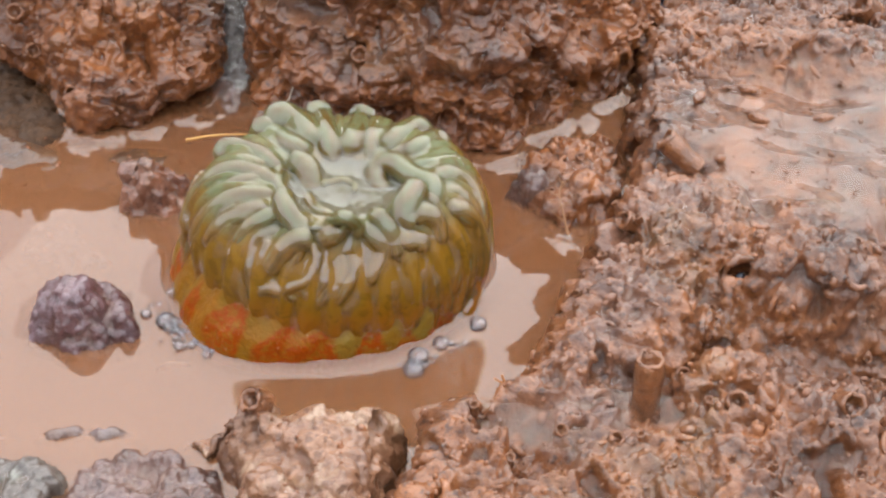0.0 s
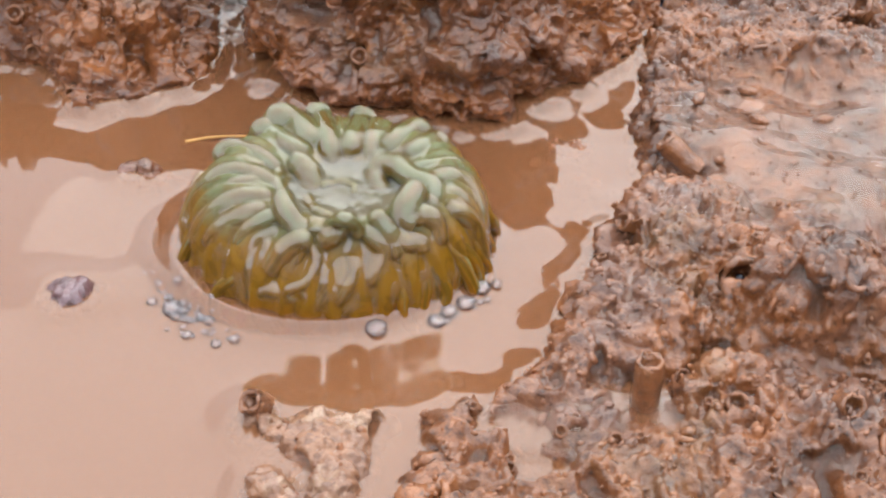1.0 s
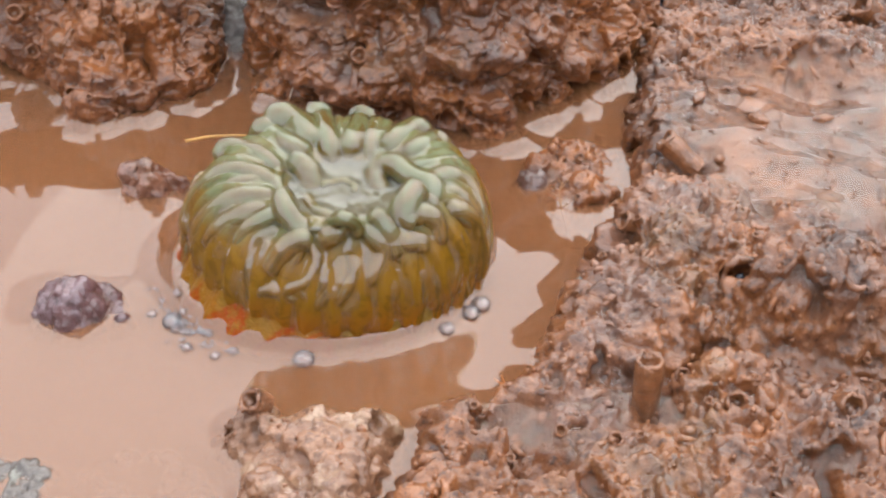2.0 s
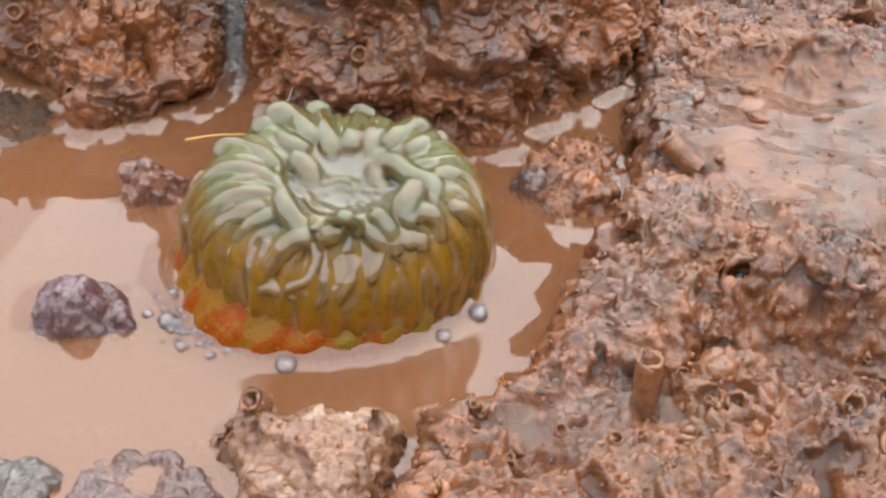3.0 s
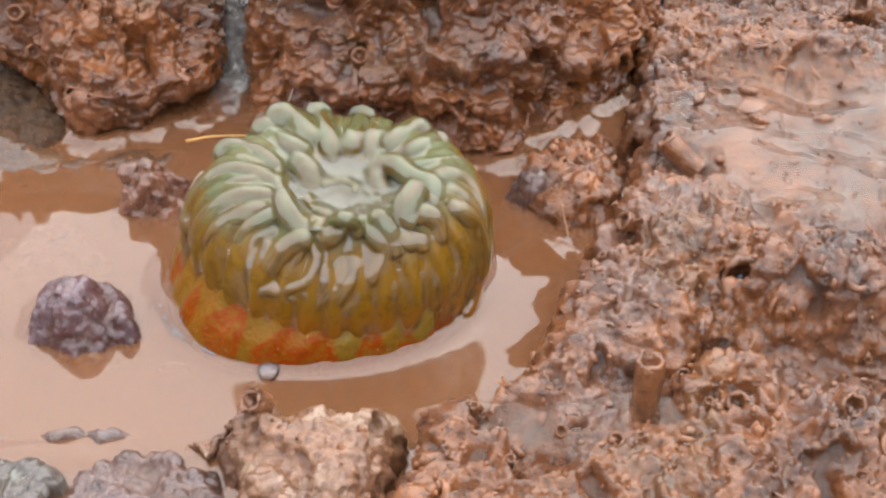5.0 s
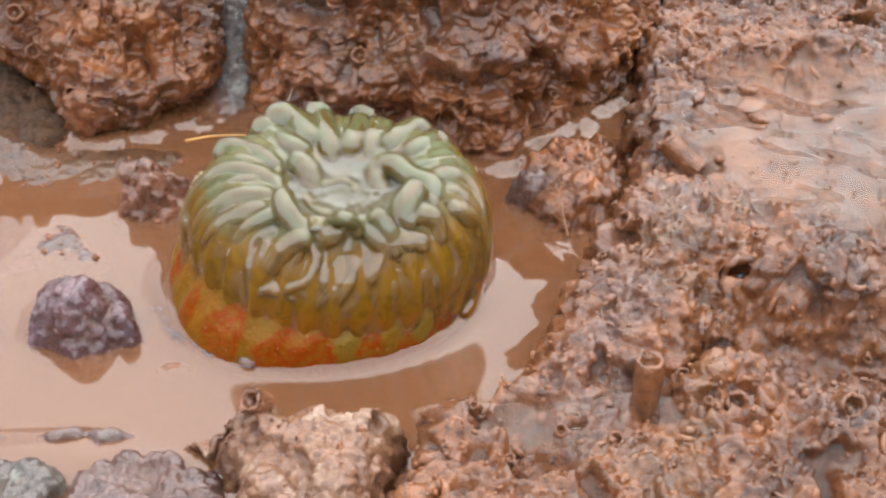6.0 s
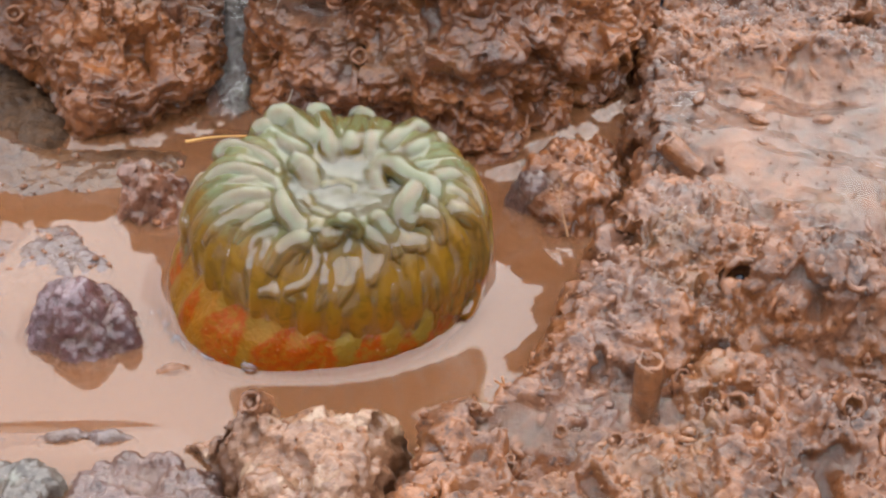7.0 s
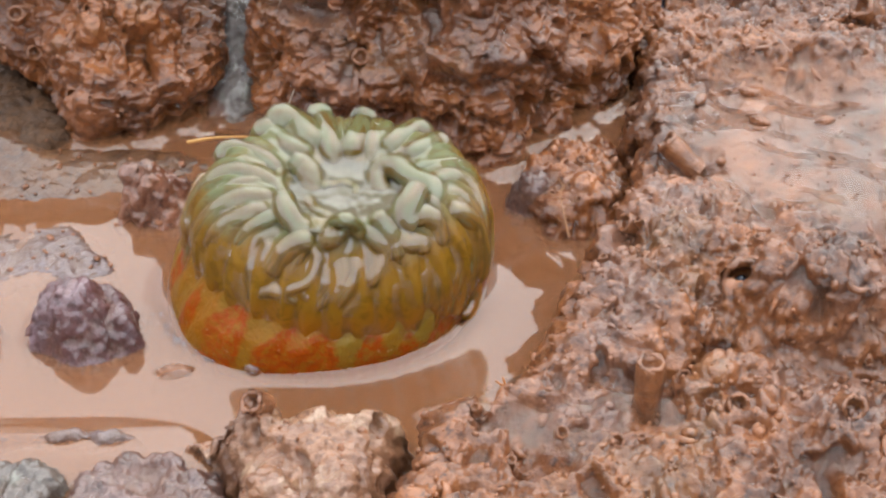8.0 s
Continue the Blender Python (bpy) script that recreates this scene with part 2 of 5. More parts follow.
# ---------------------------------------------------------------- shape tools
def hashed(ix, iy, iz, seed):
    h = (ix * 374761393 + iy * 668265263 + iz * 2147483647 + seed * 974634777) & 0xFFFFFFFF
    h = ((h ^ (h >> 13)) * 1274126177) & 0xFFFFFFFF
    h = ((h ^ (h >> 16)) * 2246822519) & 0xFFFFFFFF
    return (h ^ (h >> 15)) & 0xFFFFFF


def soft_noise(p, size, seed=0):
    """Smooth noise from -1 to 1 at the points p, for features of about size."""
    q = p / size
    f = np.floor(q).astype(np.int64)
    w = q - f
    w = w * w * w * (w * (w * 6 - 15) + 10)
    total = 0
    for c in range(8):
        o = (c & 1, c >> 1 & 1, c >> 2 & 1)
        v = hashed(f[:, 0] + o[0], f[:, 1] + o[1], f[:, 2] + o[2], seed) / 0x7FFFFF - 1.0
        for k in range(3):
            v = v * (w[:, k] if o[k] else 1 - w[:, k])
        total = total + v
    return total


def layered(p, size, octaves=4, seed=0, gain=0.5):
    return sum(gain ** k * soft_noise(p, size / 2 ** k, seed + 17 * k) for k in range(octaves))


def cells(p, size, seed=0):
    """Distance to the nearest of scattered points, in units of size: round lumps with creases between them."""
    q = p / size
    f = np.floor(q).astype(np.int64)
    best = np.full(len(p), 9.0)
    for i in (-1, 0, 1):
        for j in (-1, 0, 1):
            for k in (-1, 0, 1):
                g = f + (i, j, k)
                d = 0
                for m in range(3):
                    d = d + (g[:, m] + hashed(g[:, 0], g[:, 1], g[:, 2], seed + 31 * m) / 0x1000000 - q[:, m]) ** 2
                best = np.minimum(best, d)
    return np.sqrt(best)


def grid_mesh(name, verts, faces, material):
    mesh = bpy.data.meshes.new(name)
    mesh.from_pydata(verts, [], faces)
    mesh.materials.append(material)
    mesh.shade_smooth()
    return mesh


def lattice(nx, ny):
    i = np.arange(nx * ny).reshape(ny, nx)
    return np.stack([i[:-1, :-1], i[:-1, 1:], i[1:, 1:], i[1:, :-1]], -1).reshape(-1, 4)


def glide(keys, count):
    """Points on a smooth line through the keys."""
    keys = [np.array(k, float) for k in keys]
    keys = [2 * keys[0] - keys[1], *keys, 2 * keys[-1] - keys[-2]]
    made, spans = [], len(keys) - 3
    for i in range(count):
        s = i / (count - 1) * spans
        j = min(int(s), spans - 1)
        t = s - j
        a, b, c, d = keys[j:j + 4]
        made.append(0.5 * (2 * b + (c - a) * t + (2 * a - 5 * b + 4 * c - d) * t * t + (3 * b - a - 3 * c + d) * t ** 3))
    return made


def inside_by(x, y, outline):
    """How far each place lies within an outline, in millimetres; negative outside."""
    best, within = np.full(x.shape, 1e9), np.zeros(x.shape, bool)
    for (ax, ay), (bx, by) in zip(outline, outline[1:] + outline[:1]):
        dx, dy = bx - ax, by - ay
        t = np.clip(((x - ax) * dx + (y - ay) * dy) / (dx * dx + dy * dy), 0, 1)
        best = np.minimum(best, np.hypot(x - ax - t * dx, y - ay - t * dy))
        within ^= ((ay > y) != (by > y)) & (x < (bx - ax) * (y - ay) / (by - ay + 1e-9) + ax)
    return np.where(within, best, -best)


def mound(x, y, cx, cy, rx, ry, h, turn=0, square=1.2):
    """A rounded rise, or with a negative height a hollow."""
    c, s = math.cos(radians(turn)), math.sin(radians(turn))
    u, v = ((x - cx) * c + (y - cy) * s) / rx, (-(x - cx) * s + (y - cy) * c) / ry
    return h * np.exp(-(u * u + v * v) ** square)


LAND = {}
SKIN = {}


def lumps(p, size, seed):
    """Round lumps with sharp creases between them."""
    return 0.5 - 1.15 * cells(p, size, seed) ** 2


def relief(p, seed, size=1.0, pitted=1.0, fine=1.0, coarse=1.0):
    """How far the mud stands out: lumps of three sizes, grains, creases and pits."""
    p = p / size
    warp = p + 1.8 * np.stack([layered(p, 6, 2, seed + 40 + k) for k in range(3)], 1)
    d = 2.0 * coarse * lumps(warp, 10, seed + 6) + 1.5 * lumps(warp, 4.6, seed + 1) + 1.15 * lumps(warp, 2.1, seed + 2)
    d = d + fine * (0.75 * lumps(p, 1.05, seed + 4) + 0.55 * layered(p, 1.5, 3, seed + 3)) - 0.5 * np.clip(0.22 - np.abs(soft_noise(warp, 7, seed + 9)), 0, 1) / 0.22
    d = d - pitted * np.clip(soft_noise(warp, 3.4, seed + 8) - 0.34, 0, 1) * 5.5 - pitted * np.clip(soft_noise(warp, 8, seed + 11) - 0.4, 0, 1) * 7
    return d * size


def rock_mass(name, material, outline, foot, top, bank, step, forms, lip=0.0, lump=1.0, seed=0, crisp=2.2, smooth=None, wander=1.6, size=1.0, pitted=1.0):
    """A rock or bank of mud: rises from foot to top within bank of its outline, then takes the forms given as
    a function of the plan, and lumps of several sizes; lip pushes its upper edge out over the lower."""
    xs = np.arange(min(p[0] for p in outline) - 4, max(p[0] for p in outline) + 4, step)
    ys = np.arange(min(p[1] for p in outline) - 4, max(p[1] for p in outline) + 4, step)
    x, y = (v.ravel() for v in np.meshgrid(xs, ys))
    flat = np.stack([x, y, np.zeros_like(x)], 1)
    deep = inside_by(x, y, outline) + wander * layered(flat, 9, 3, seed)
    rise = 1 - (1 - np.clip((deep + 1.5) / bank, 0, 1)) ** crisp
    z = foot + (top - foot) * rise + forms(x, y) * np.clip(deep / 5, 0, 1) + 1.4 * lump * layered(flat, 16, 3, seed + 5) * rise
    shape = (len(ys), len(xs))
    gy, gx = np.gradient(deep.reshape(shape), step)
    out = np.stack([-gx.ravel(), -gy.ravel()], 1)
    push = lip * np.clip((z - 1) / 7, 0, 1) * np.exp(-(np.maximum(deep, 0) / 9) ** 2)
    p = np.stack([x + out[:, 0] * push, y + out[:, 1] * push, z], 1)
    grid = p.reshape(*shape, 3)
    n = np.cross(np.gradient(grid, axis=1), np.gradient(grid, axis=0)).reshape(-1, 3)
    n /= np.linalg.norm(n, axis=1)[:, None] + 1e-9
    calm = 1.0 if smooth is None else smooth(x, y)
    p = p + n * (relief(p, seed, size, pitted) * lump * calm)[:, None]
    faces = lattice(len(xs), len(ys))
    faces = faces[(deep[faces] > -2.4).all(1)]
    used, back = np.unique(faces, return_inverse=True)
    LAND[name] = (p[used], n[used], deep[used])
    SKIN[name] = (p.reshape(*shape, 3), deep.reshape(shape), np.broadcast_to(calm, x.shape).reshape(shape))
    return grid_mesh(name, p[used] * MM, back.reshape(faces.shape), material)


def ground_at(x, y):
    """The height of the land at a place, in millimetres."""
    best = -9.0
    for p, n, d in LAND.values():
        near = np.hypot(p[:, 0] - x, p[:, 1] - y) < 0.8
        if near.any():
            best = max(best, float(np.percentile(p[near, 2], 70)))
    return best


def evened(g, reach):
    """The grid with its lumps smoothed away over reach steps."""
    for axis in (0, 1):
        for _ in range(3):
            pad = [(reach, reach) if k == axis else (0, 0) for k in range(g.ndim)]
            total = np.cumsum(np.pad(g, pad, "edge"), axis)
            total = np.concatenate([np.zeros_like(np.take(total, [0], axis)), total], axis)
            n, wide = g.shape[axis], 2 * reach + 1
            g = (np.take(total, range(wide, wide + n), axis) - np.take(total, range(n), axis)) / wide
    return g


# ---------------------------------------------------------------- the pool's bed
def make_bed():
    """One sheet: the silted bed of the pool, rising to a shore all round, then to an unseen rim added to block low sky
    light, and running out flat to the horizon.
    """
    far = np.array([160, 200, 250, 300, 360, 430, 520, 640, 800, 1000, 1500, 3000, 10000, 60000, 400000], float)
    xs = np.concatenate([-far[::-1] + 40, np.arange(-112, 152, 0.7), far])
    ys = np.concatenate([-far[::-1] + 70, np.arange(-82, 142, 0.7), far])
    x, y = (v.ravel() for v in np.meshgrid(xs, ys))
    flat = np.stack([x, y, np.zeros_like(x)], 1)
    z = -7.5 + 0 * x
    z = z + mound(x, y, -58, 39, 28, 13, 6.6, 8, 2) + mound(x, y, -60, 15, 25, 11, 6.5, -5, 2)
    z = z + mound(x, y, 34, -24, 15, 8, 6.2, 35) + mound(x, y, 46, 30, 16, 14, 6.2)
    z = z + mound(x, y, -38, -55, 32, 16, 8.0, 0, 2) + mound(x, y, -76, 52, 12, 10, 9, 30)
    z = z + mound(x, y, -20, 48, 34, 9, 4.5)
    away = np.hypot((x - 20) / 1.15, y - 30)
    z = z + np.clip((away - 118) / 30, 0, 1) ** 2 * 26
    # Added far rim, out of view: it hides the low sky to deepen crevices.
    behind = np.clip(0.5 - 0.5 * (y - 30) / (away + 1), 0, 1)
    z = z + np.clip((away - 230) / 500, 0, 1) ** 1.3 * (330 - 40 * behind)
    near = np.hypot(x - 20, y - 30) < 190
    z[near] += 0.9 * layered(flat[near], 13, 4, 60) + 0.8 * (0.5 - cells(flat[near], 5, 61)) + 0.6 * (0.5 - cells(flat[near], 2, 62))
    p = np.stack([x, y, z], 1)
    inner = (np.abs(x - 20) < 130) & (np.abs(y - 30) < 110)
    LAND["bed"] = (p[inner], None, None)
    tagged(new("ground", grid_mesh("ground", p * MM, lattice(len(xs), len(ys)), MUD_BED)),
           "silty orange-brown bed of a shallow tide pool", "tide pool bed", kind="structure")


make_bed()


# ---------------------------------------------------------------- banks of mud
def cliff(name, material, shore, profile, tall, step, bulges, lump, seed):
    """A steep bank: its foot follows the shore, its face the profile of (way back, height) times tall, which gives
    the share of the height along x; bulges of (x, height, width, size, amount) stand out of the face or, below zero, sink in."""
    keys = np.array(glide([(*k, 0) for k in shore], 300))[:, :2]
    along = np.concatenate([[0], np.cumsum(np.linalg.norm(np.diff(keys, axis=0), axis=1))])
    us = np.arange(0, along[-1], step)
    foot = np.stack([np.interp(us, along, keys[:, k]) for k in (0, 1)], 1)
    wide = np.ones(int(9 / step)) / int(9 / step)
    padded = np.pad(np.gradient(foot, axis=0), ((len(wide), len(wide)), (0, 0)), "edge")
    way = np.stack([np.convolve(padded[:, k], wide, "same") for k in (0, 1)], 1)[len(wide):-len(wide)]
    way /= np.linalg.norm(way, axis=1)[:, None]
    inward = np.stack([-way[:, 1], way[:, 0]], 1)
    flat = np.stack([foot[:, 0], foot[:, 1], 0 * us], 1)
    foot = foot + inward * (1.5 * layered(flat, 10, 3, seed))[:, None]
    line = glide([(*k, 0) for k in profile], 400)
    run = np.concatenate([[0], np.cumsum([float(np.linalg.norm(b - a)) for a, b in zip(line, line[1:])])])
    vs = np.arange(0, run[-1], step)
    off, hi = np.interp(vs, run, [q[0] for q in line]), np.interp(vs, run, [q[1] for q in line])
    share = np.interp(foot[:, 0], [k[0] for k in tall], [k[1] for k in tall]) * (1 + 0.12 * soft_noise(flat, 13, seed + 7))
    z = hi[:, None] * np.where(hi[:, None] > 0, share[None, :], 1)
    p = np.concatenate([foot[None] + off[:, None, None] * inward[None], z[..., None]], 2)
    sway = 2.4 * layered(p.reshape(-1, 3), 15, 2, seed + 12).reshape(z.shape) * np.clip(hi[:, None] / 6, 0, 1)
    p[..., :2] += inward[None] * sway[..., None]
    n = np.cross(np.gradient(p, axis=1), np.gradient(p, axis=0)).reshape(-1, 3)
    n /= np.linalg.norm(n, axis=1)[:, None] + 1e-9
    p = p.reshape(-1, 3)
    d = 0 * p[:, 0]
    for bx, bz, wide, size, amount in bulges:
        d = d + amount * np.exp(-(((p[:, 0] - bx) / wide) ** 2 + ((p[:, 2] - bz) / size) ** 2) ** 1.5)
    p = p + n * d[:, None]
    p = p + n * (relief(p, seed, 1.2, 1.25, 0.75, 1.6) * lump)[:, None]
    LAND[name] = (p, n, p[:, 2])
    SKIN[name] = (p.reshape(len(vs), len(us), 3), p[:, 2].reshape(len(vs), len(us)), np.ones((len(vs), len(us))))
    return grid_mesh(name, p * MM, lattice(len(us), len(vs)), material)


def right_forms(x, y):
    z = mound(x, y, 80, -22, 12, 7.5, 13, -15, 2) + mound(x, y, 92, -12, 9, 7, 5) + mound(x, y, 66, -6, 5, 4, 4) + mound(x, y, 56, -24, 5, 6, 4) + mound(x, y, 66, -34, 5, 4, 4) + mound(x, y, 62, -28, 3.5, 3, -5) + mound(x, y, 62, 2, 9, 12, 3.5, 20) + mound(x, y, 56, -10, 8, 9, 4)
    z = z + mound(x, y, 46, -45, 17, 10, -2.2, -8) + mound(x, y, 53, -40, 4.5, 4.5, -6) + mound(x, y, 28, -42, 12, 9, -0.8)
    z = z + mound(x, y, 70.6, -16.2, 2.5, 1.9, -9, 15, 2.5) + mound(x, y, 88, -35, 13, 5, -6) + mound(x, y, 72, -50, 14, 7, 4)
    z = z + mound(x, y, 68, 24, 5, 5, -3.5) + mound(x, y, 96, 64, 16, 5, 5, -8) + mound(x, y, 75, 97, 7, 9, -8) + mound(x, y, 66, -31, 6, 3, -6) + mound(x, y, 57, -33, 4, 3, -5) + mound(x, y, 47, -36, 3, 4, -4)
    return z + mound(x, y, 100, 50, 18, 7, -2.5) + mound(x, y, 64, 20, 6, 9, -2)


def right_calm(x, y):
    """The drained flat of the right bank is smooth under its film of water."""
    return 1 - 0.8 * np.clip(mound(x, y, 100, 30, 34, 30, 1.25, 0, 1.5), 0, 1)


def shelf_forms(x, y):
    return mound(x, y, 38, 33, 5, 5, 4.5) + mound(x, y, 48, 38, 6, 5, 4) + mound(x, y, 50, 24, 6, 6, 3.5) + mound(x, y, 43, 46, 6, 4, 2)


tagged(new("reef_back_left", cliff(
    "reef_back_left", MUD_BACK, [(-112, 112), (-90, 98), (-78, 80), (-66, 65), (-58, 57), (-48, 55), (-37, 58), (-32.5, 61), (-31, 68), (-32, 84), (-36, 104)],
    [(-1, -9), (0, -2), (0.4, 4), (-1.0, 8), (0.5, 12), (3, 17), (6, 23), (10, 31), (15, 38), (28, 42), (60, 44)],
    [(-112, 0.9), (-74, 1.05), (-58, 0.9), (-46, 0.85), (-38, 0.75), (-30, 0.68), (-27, 0.4)], 0.3,
    [(-58, 2, 7, 3, 3.0), (-50, 11, 8, 4, 2.5), (-37, 9, 7, 4, 2.5), (-64, 7, 3, 6, -3), (-44, 17, 4, 5, -2.5), (-71, 15, 6, 4, 2), (-36, 2, 8, 3, -2)], 1.0, 100)),
    "wet red-brown bank of lumpy mud and worm tubes", "mud bank", "banks round the pool", "structure")
tagged(new("reef_back", cliff(
    "reef_back", MUD_BACK, [(-23, 104), (-22.5, 84), (-21.5, 66), (-15, 58.5), (-6, 54), (11, 47.5), (22, 44), (33, 44), (39, 52), (50, 61.5), (58, 67), (68, 80), (73, 110)],
    [(-1, -9), (0, -2), (0.6, 5), (0.2, 10), (0.8, 16), (0.8, 22), (2.2, 27), (3.4, 36), (4.6, 46), (7.5, 54), (20, 59), (60, 60)],
    [(-26, 0.75), (-20, 0.85), (-8, 0.9), (8, 0.9), (18, 1.0), (30, 1.05), (40, 1.0), (46, 0.82), (51, 0.5), (58, 0.45), (68, 0.45), (73, 0.4)], 0.3,
    [(-1, 14, 12, 4.5, 4.5), (-1, 5, 12, 4, -2.5), (13, 14, 2.5, 9, -3), (27, 24, 10, 3, 3.0), (27, 18, 11, 2.5, -2.5), (22, 12, 7, 5, 2.0),
     (43, 22, 5, 4, 2.0), (52, 14, 6, 4, 2), (48, 6, 7, 4, -2), (32, 4, 8, 4, 1.5), (-16, 13, 4, 6, -2)], 1.0, 200)),
    "wet red-brown ledge of lumpy mud with an undercut lip", "mud bank", "banks round the pool", "structure")
tagged(new("reef_right", rock_mass(
    "reef_right", MUD_RIGHT, [(76, 130), (72, 96), (63, 68), (60, 50), (58, 30), (52, 9), (43, -1), (41, -19), (35, -29), (29, -34), (21, -36), (17, -45), (8, -80), (150, -80), (150, 130)],
    -9, 13, 9, 0.34, right_forms, 1.6, 1.05, 300, smooth=right_calm, size=1.1, pitted=1.4)),
    "broad tan mud bank pitted with worm tubes, wet on top", "mud bank", "banks round the pool", "structure")
tagged(new("reef_shelf", rock_mass(
    "reef_shelf", MUD_BACK, [(34, 37), (35, 29), (43, 18), (54, 18), (60, 30), (60, 52), (50, 56), (41, 51)],
    -9, 2.5, 8, 0.3, shelf_forms, 0.5, 0.7, 400)),
    "low shelf of lumpy mud that floods at high water", "mud shelf", "banks round the pool", "structure")


def cleft_forms(x, y):
    """The floor of the cleft climbs away from the pool."""
    return np.maximum(y - 62, 0) * 0.3


tagged(new("cleft_floor", rock_mass(
    "cleft_floor", STONE_GREEN, [(-36, 60), (-18, 60), (-18, 128), (-36, 128)], -9, -0.5, 3, 0.4, cleft_forms, 0, 0.5, 450)),
    "grey-brown floor of a wet cleft between two banks", "mud floor", kind="structure")


# ---------------------------------------------------------------- loose stones
def stone_front(x, y):
    return mound(x, y, 10, -40.6, 6, 5, 3.0) + mound(x, y, -6.5, -38.6, 4, 3.5, 3) + mound(x, y, -1.5, -40.6, 3, 4, -2.5) + mound(x, y, -3, -49.6, 3, 8, -3, 30) + mound(x, y, -15.5, -39.6, 5, 5, -3.5) + mound(x, y, -9.5, -50.6, 3, 8, -4)


def stone_purple(x, y):
    return mound(x, y, -48, -3.5, 3.5, 3, 3.0) + mound(x, y, -43, -10.5, 5, 4, 2.5) + mound(x, y, -36, -5, 3, 3.0, 2.5) + mound(x, y, -32, -13, 2.2, 4, 2.5, 25) + mound(x, y, -37, -12.5, 2.4, 5, -3.5, 15)


def stone_knob(x, y):
    return mound(x, y, -39.5, 27, 4.2, 3.6, 3.5) + mound(x, y, -31.5, 27, 4, 3.5, 1.8) + mound(x, y, -39.3, 26.2, 2.0, 1.8, -4.5, 0, 2)


def stone_plain(x, y):
    return 0 * x


tagged(new("crusted_rock", rock_mass(
    "crusted_rock", STONE_PALE, [(-19.5, -38.6), (-8, -35.1), (-3, -38.6), (0, -36.6), (5, -38.6), (13, -36.6), (17, -40.6), (15, -48.6), (12, -63.6), (-13, -63.6), (-10, -48.6), (-17, -42.6)],
    -9, 11.5, 9, 0.26, stone_front, 0.4, 0.7, 500, crisp=2.0, wander=0.9)),
    "pale sandy rock with a worm tube, half sunk in the water", "rock", "loose rocks in the pool")
tagged(new("purple_rock", rock_mass(
    "purple_rock", STONE_PURPLE, [(-55, -9), (-53, -4), (-46, -1.5), (-37, -2.5), (-34, -5), (-31, -14), (-36, -17), (-42, -19.5), (-51, -15)],
    -9, 8.0, 10, 0.24, stone_purple, 0.6, 0.5, 600, crisp=2.0, wander=1.0, pitted=0.5)),
    "knobbly purple-grey rock, wet and half sunk", "rock", "loose rocks in the pool")
tagged(new("knobbly_rock", rock_mass(
    "knobbly_rock", STONE_RUST, [(-46, 29), (-44, 22.5), (-35, 20), (-27, 23), (-25, 30), (-33, 34), (-43, 33)],
    -9, 8.0, 9, 0.24, stone_knob, 0.6, 0.7, 700, crisp=2.0, wander=0.8)),
    "small knobbly red-brown rock standing in the water", "rock", "loose rocks in the pool")
tagged(new("green_rock", rock_mass(
    "green_rock", STONE_GREEN, [(-58, -42), (-47, -42), (-40, -42), (-35, -46), (-34, -60), (-58, -60)],
    -9, 3.2, 6, 0.26, stone_plain, 0.4, 0.6, 800, wander=1.0)),
    "grey-green rock at the water's edge", "rock", "loose rocks in the pool")
tagged(new("mottled_rock", rock_mass(
    "mottled_rock", MOTTLED, [(-37, -44), (-33, -41), (-27, -39), (-20, -40), (-15, -44), (-9, -50), (-8, -60), (-38, -60)],
    -9, 3.2, 6, 0.26, stone_plain, 0.4, 0.6, 900, wander=1.0)),
    "mottled brown and purple rock at the water's edge", "rock", "loose rocks in the pool")
tagged(new("weathered_rock", rock_mass(
    "weathered_rock", MOTTLED, [(33.5, 30), (35.5, 33.5), (40, 34), (43, 31.5), (42, 27), (37, 25.5)],
    -9, 5.5, 5, 0.24, stone_plain, 0.4, 0.5, 1010, wander=0.8)),
    "small mottled brown rock at the edge of the mud shelf", "rock", "loose rocks in the pool")
tagged(new("mud_plate", rock_mass(
    "mud_plate", PLATE, [(-74, 22), (-60, 24), (-50, 21), (-43, 13), (-39, 8), (-42, 5), (-52, 3), (-74, 2)],
    -9, -1.0, 6, 0.3, stone_plain, 0.2, 0.4, 960, wander=2.6, pitted=0.4)),
    "flat plate of mud awash at the water's edge, sky reflection coloured in as blue-grey", "mud plate", "loose rocks in the pool")
tagged(new("low_ledge", rock_mass(
    "low_ledge", PLATE, [(-62, -36.5), (-45, -35), (-31, -34.5), (-27, -36.5), (-33, -38.5), (-46, -38.5), (-62, -41)],
    -9, 0.7, 4, 0.3, stone_plain, 0.2, 0.35, 970, wander=0.8)),
    "low ledge of rock awash in the shallows, sky reflection coloured in as blue-grey", "rock", "loose rocks in the pool")
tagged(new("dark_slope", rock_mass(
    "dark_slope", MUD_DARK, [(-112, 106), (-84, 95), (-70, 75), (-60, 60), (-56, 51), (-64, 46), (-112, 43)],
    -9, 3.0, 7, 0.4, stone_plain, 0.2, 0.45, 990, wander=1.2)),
    "smooth dark olive-brown slope under the bank", "mud slope", "banks round the pool", "structure")
tagged(new("rock_tip", rock_mass(
    "rock_tip", TUBE, [(-28.5, -19.5), (-25.5, -18), (-21.5, -18.5), (-21, -20), (-24.5, -21), (-28, -21)],
    -9, -0.4, 4, 0.3, stone_plain, 0.2, 0.4, 980, wander=0.5)),
    "brown tip of a sunken rock just breaking the water", "rock", "loose rocks in the pool")
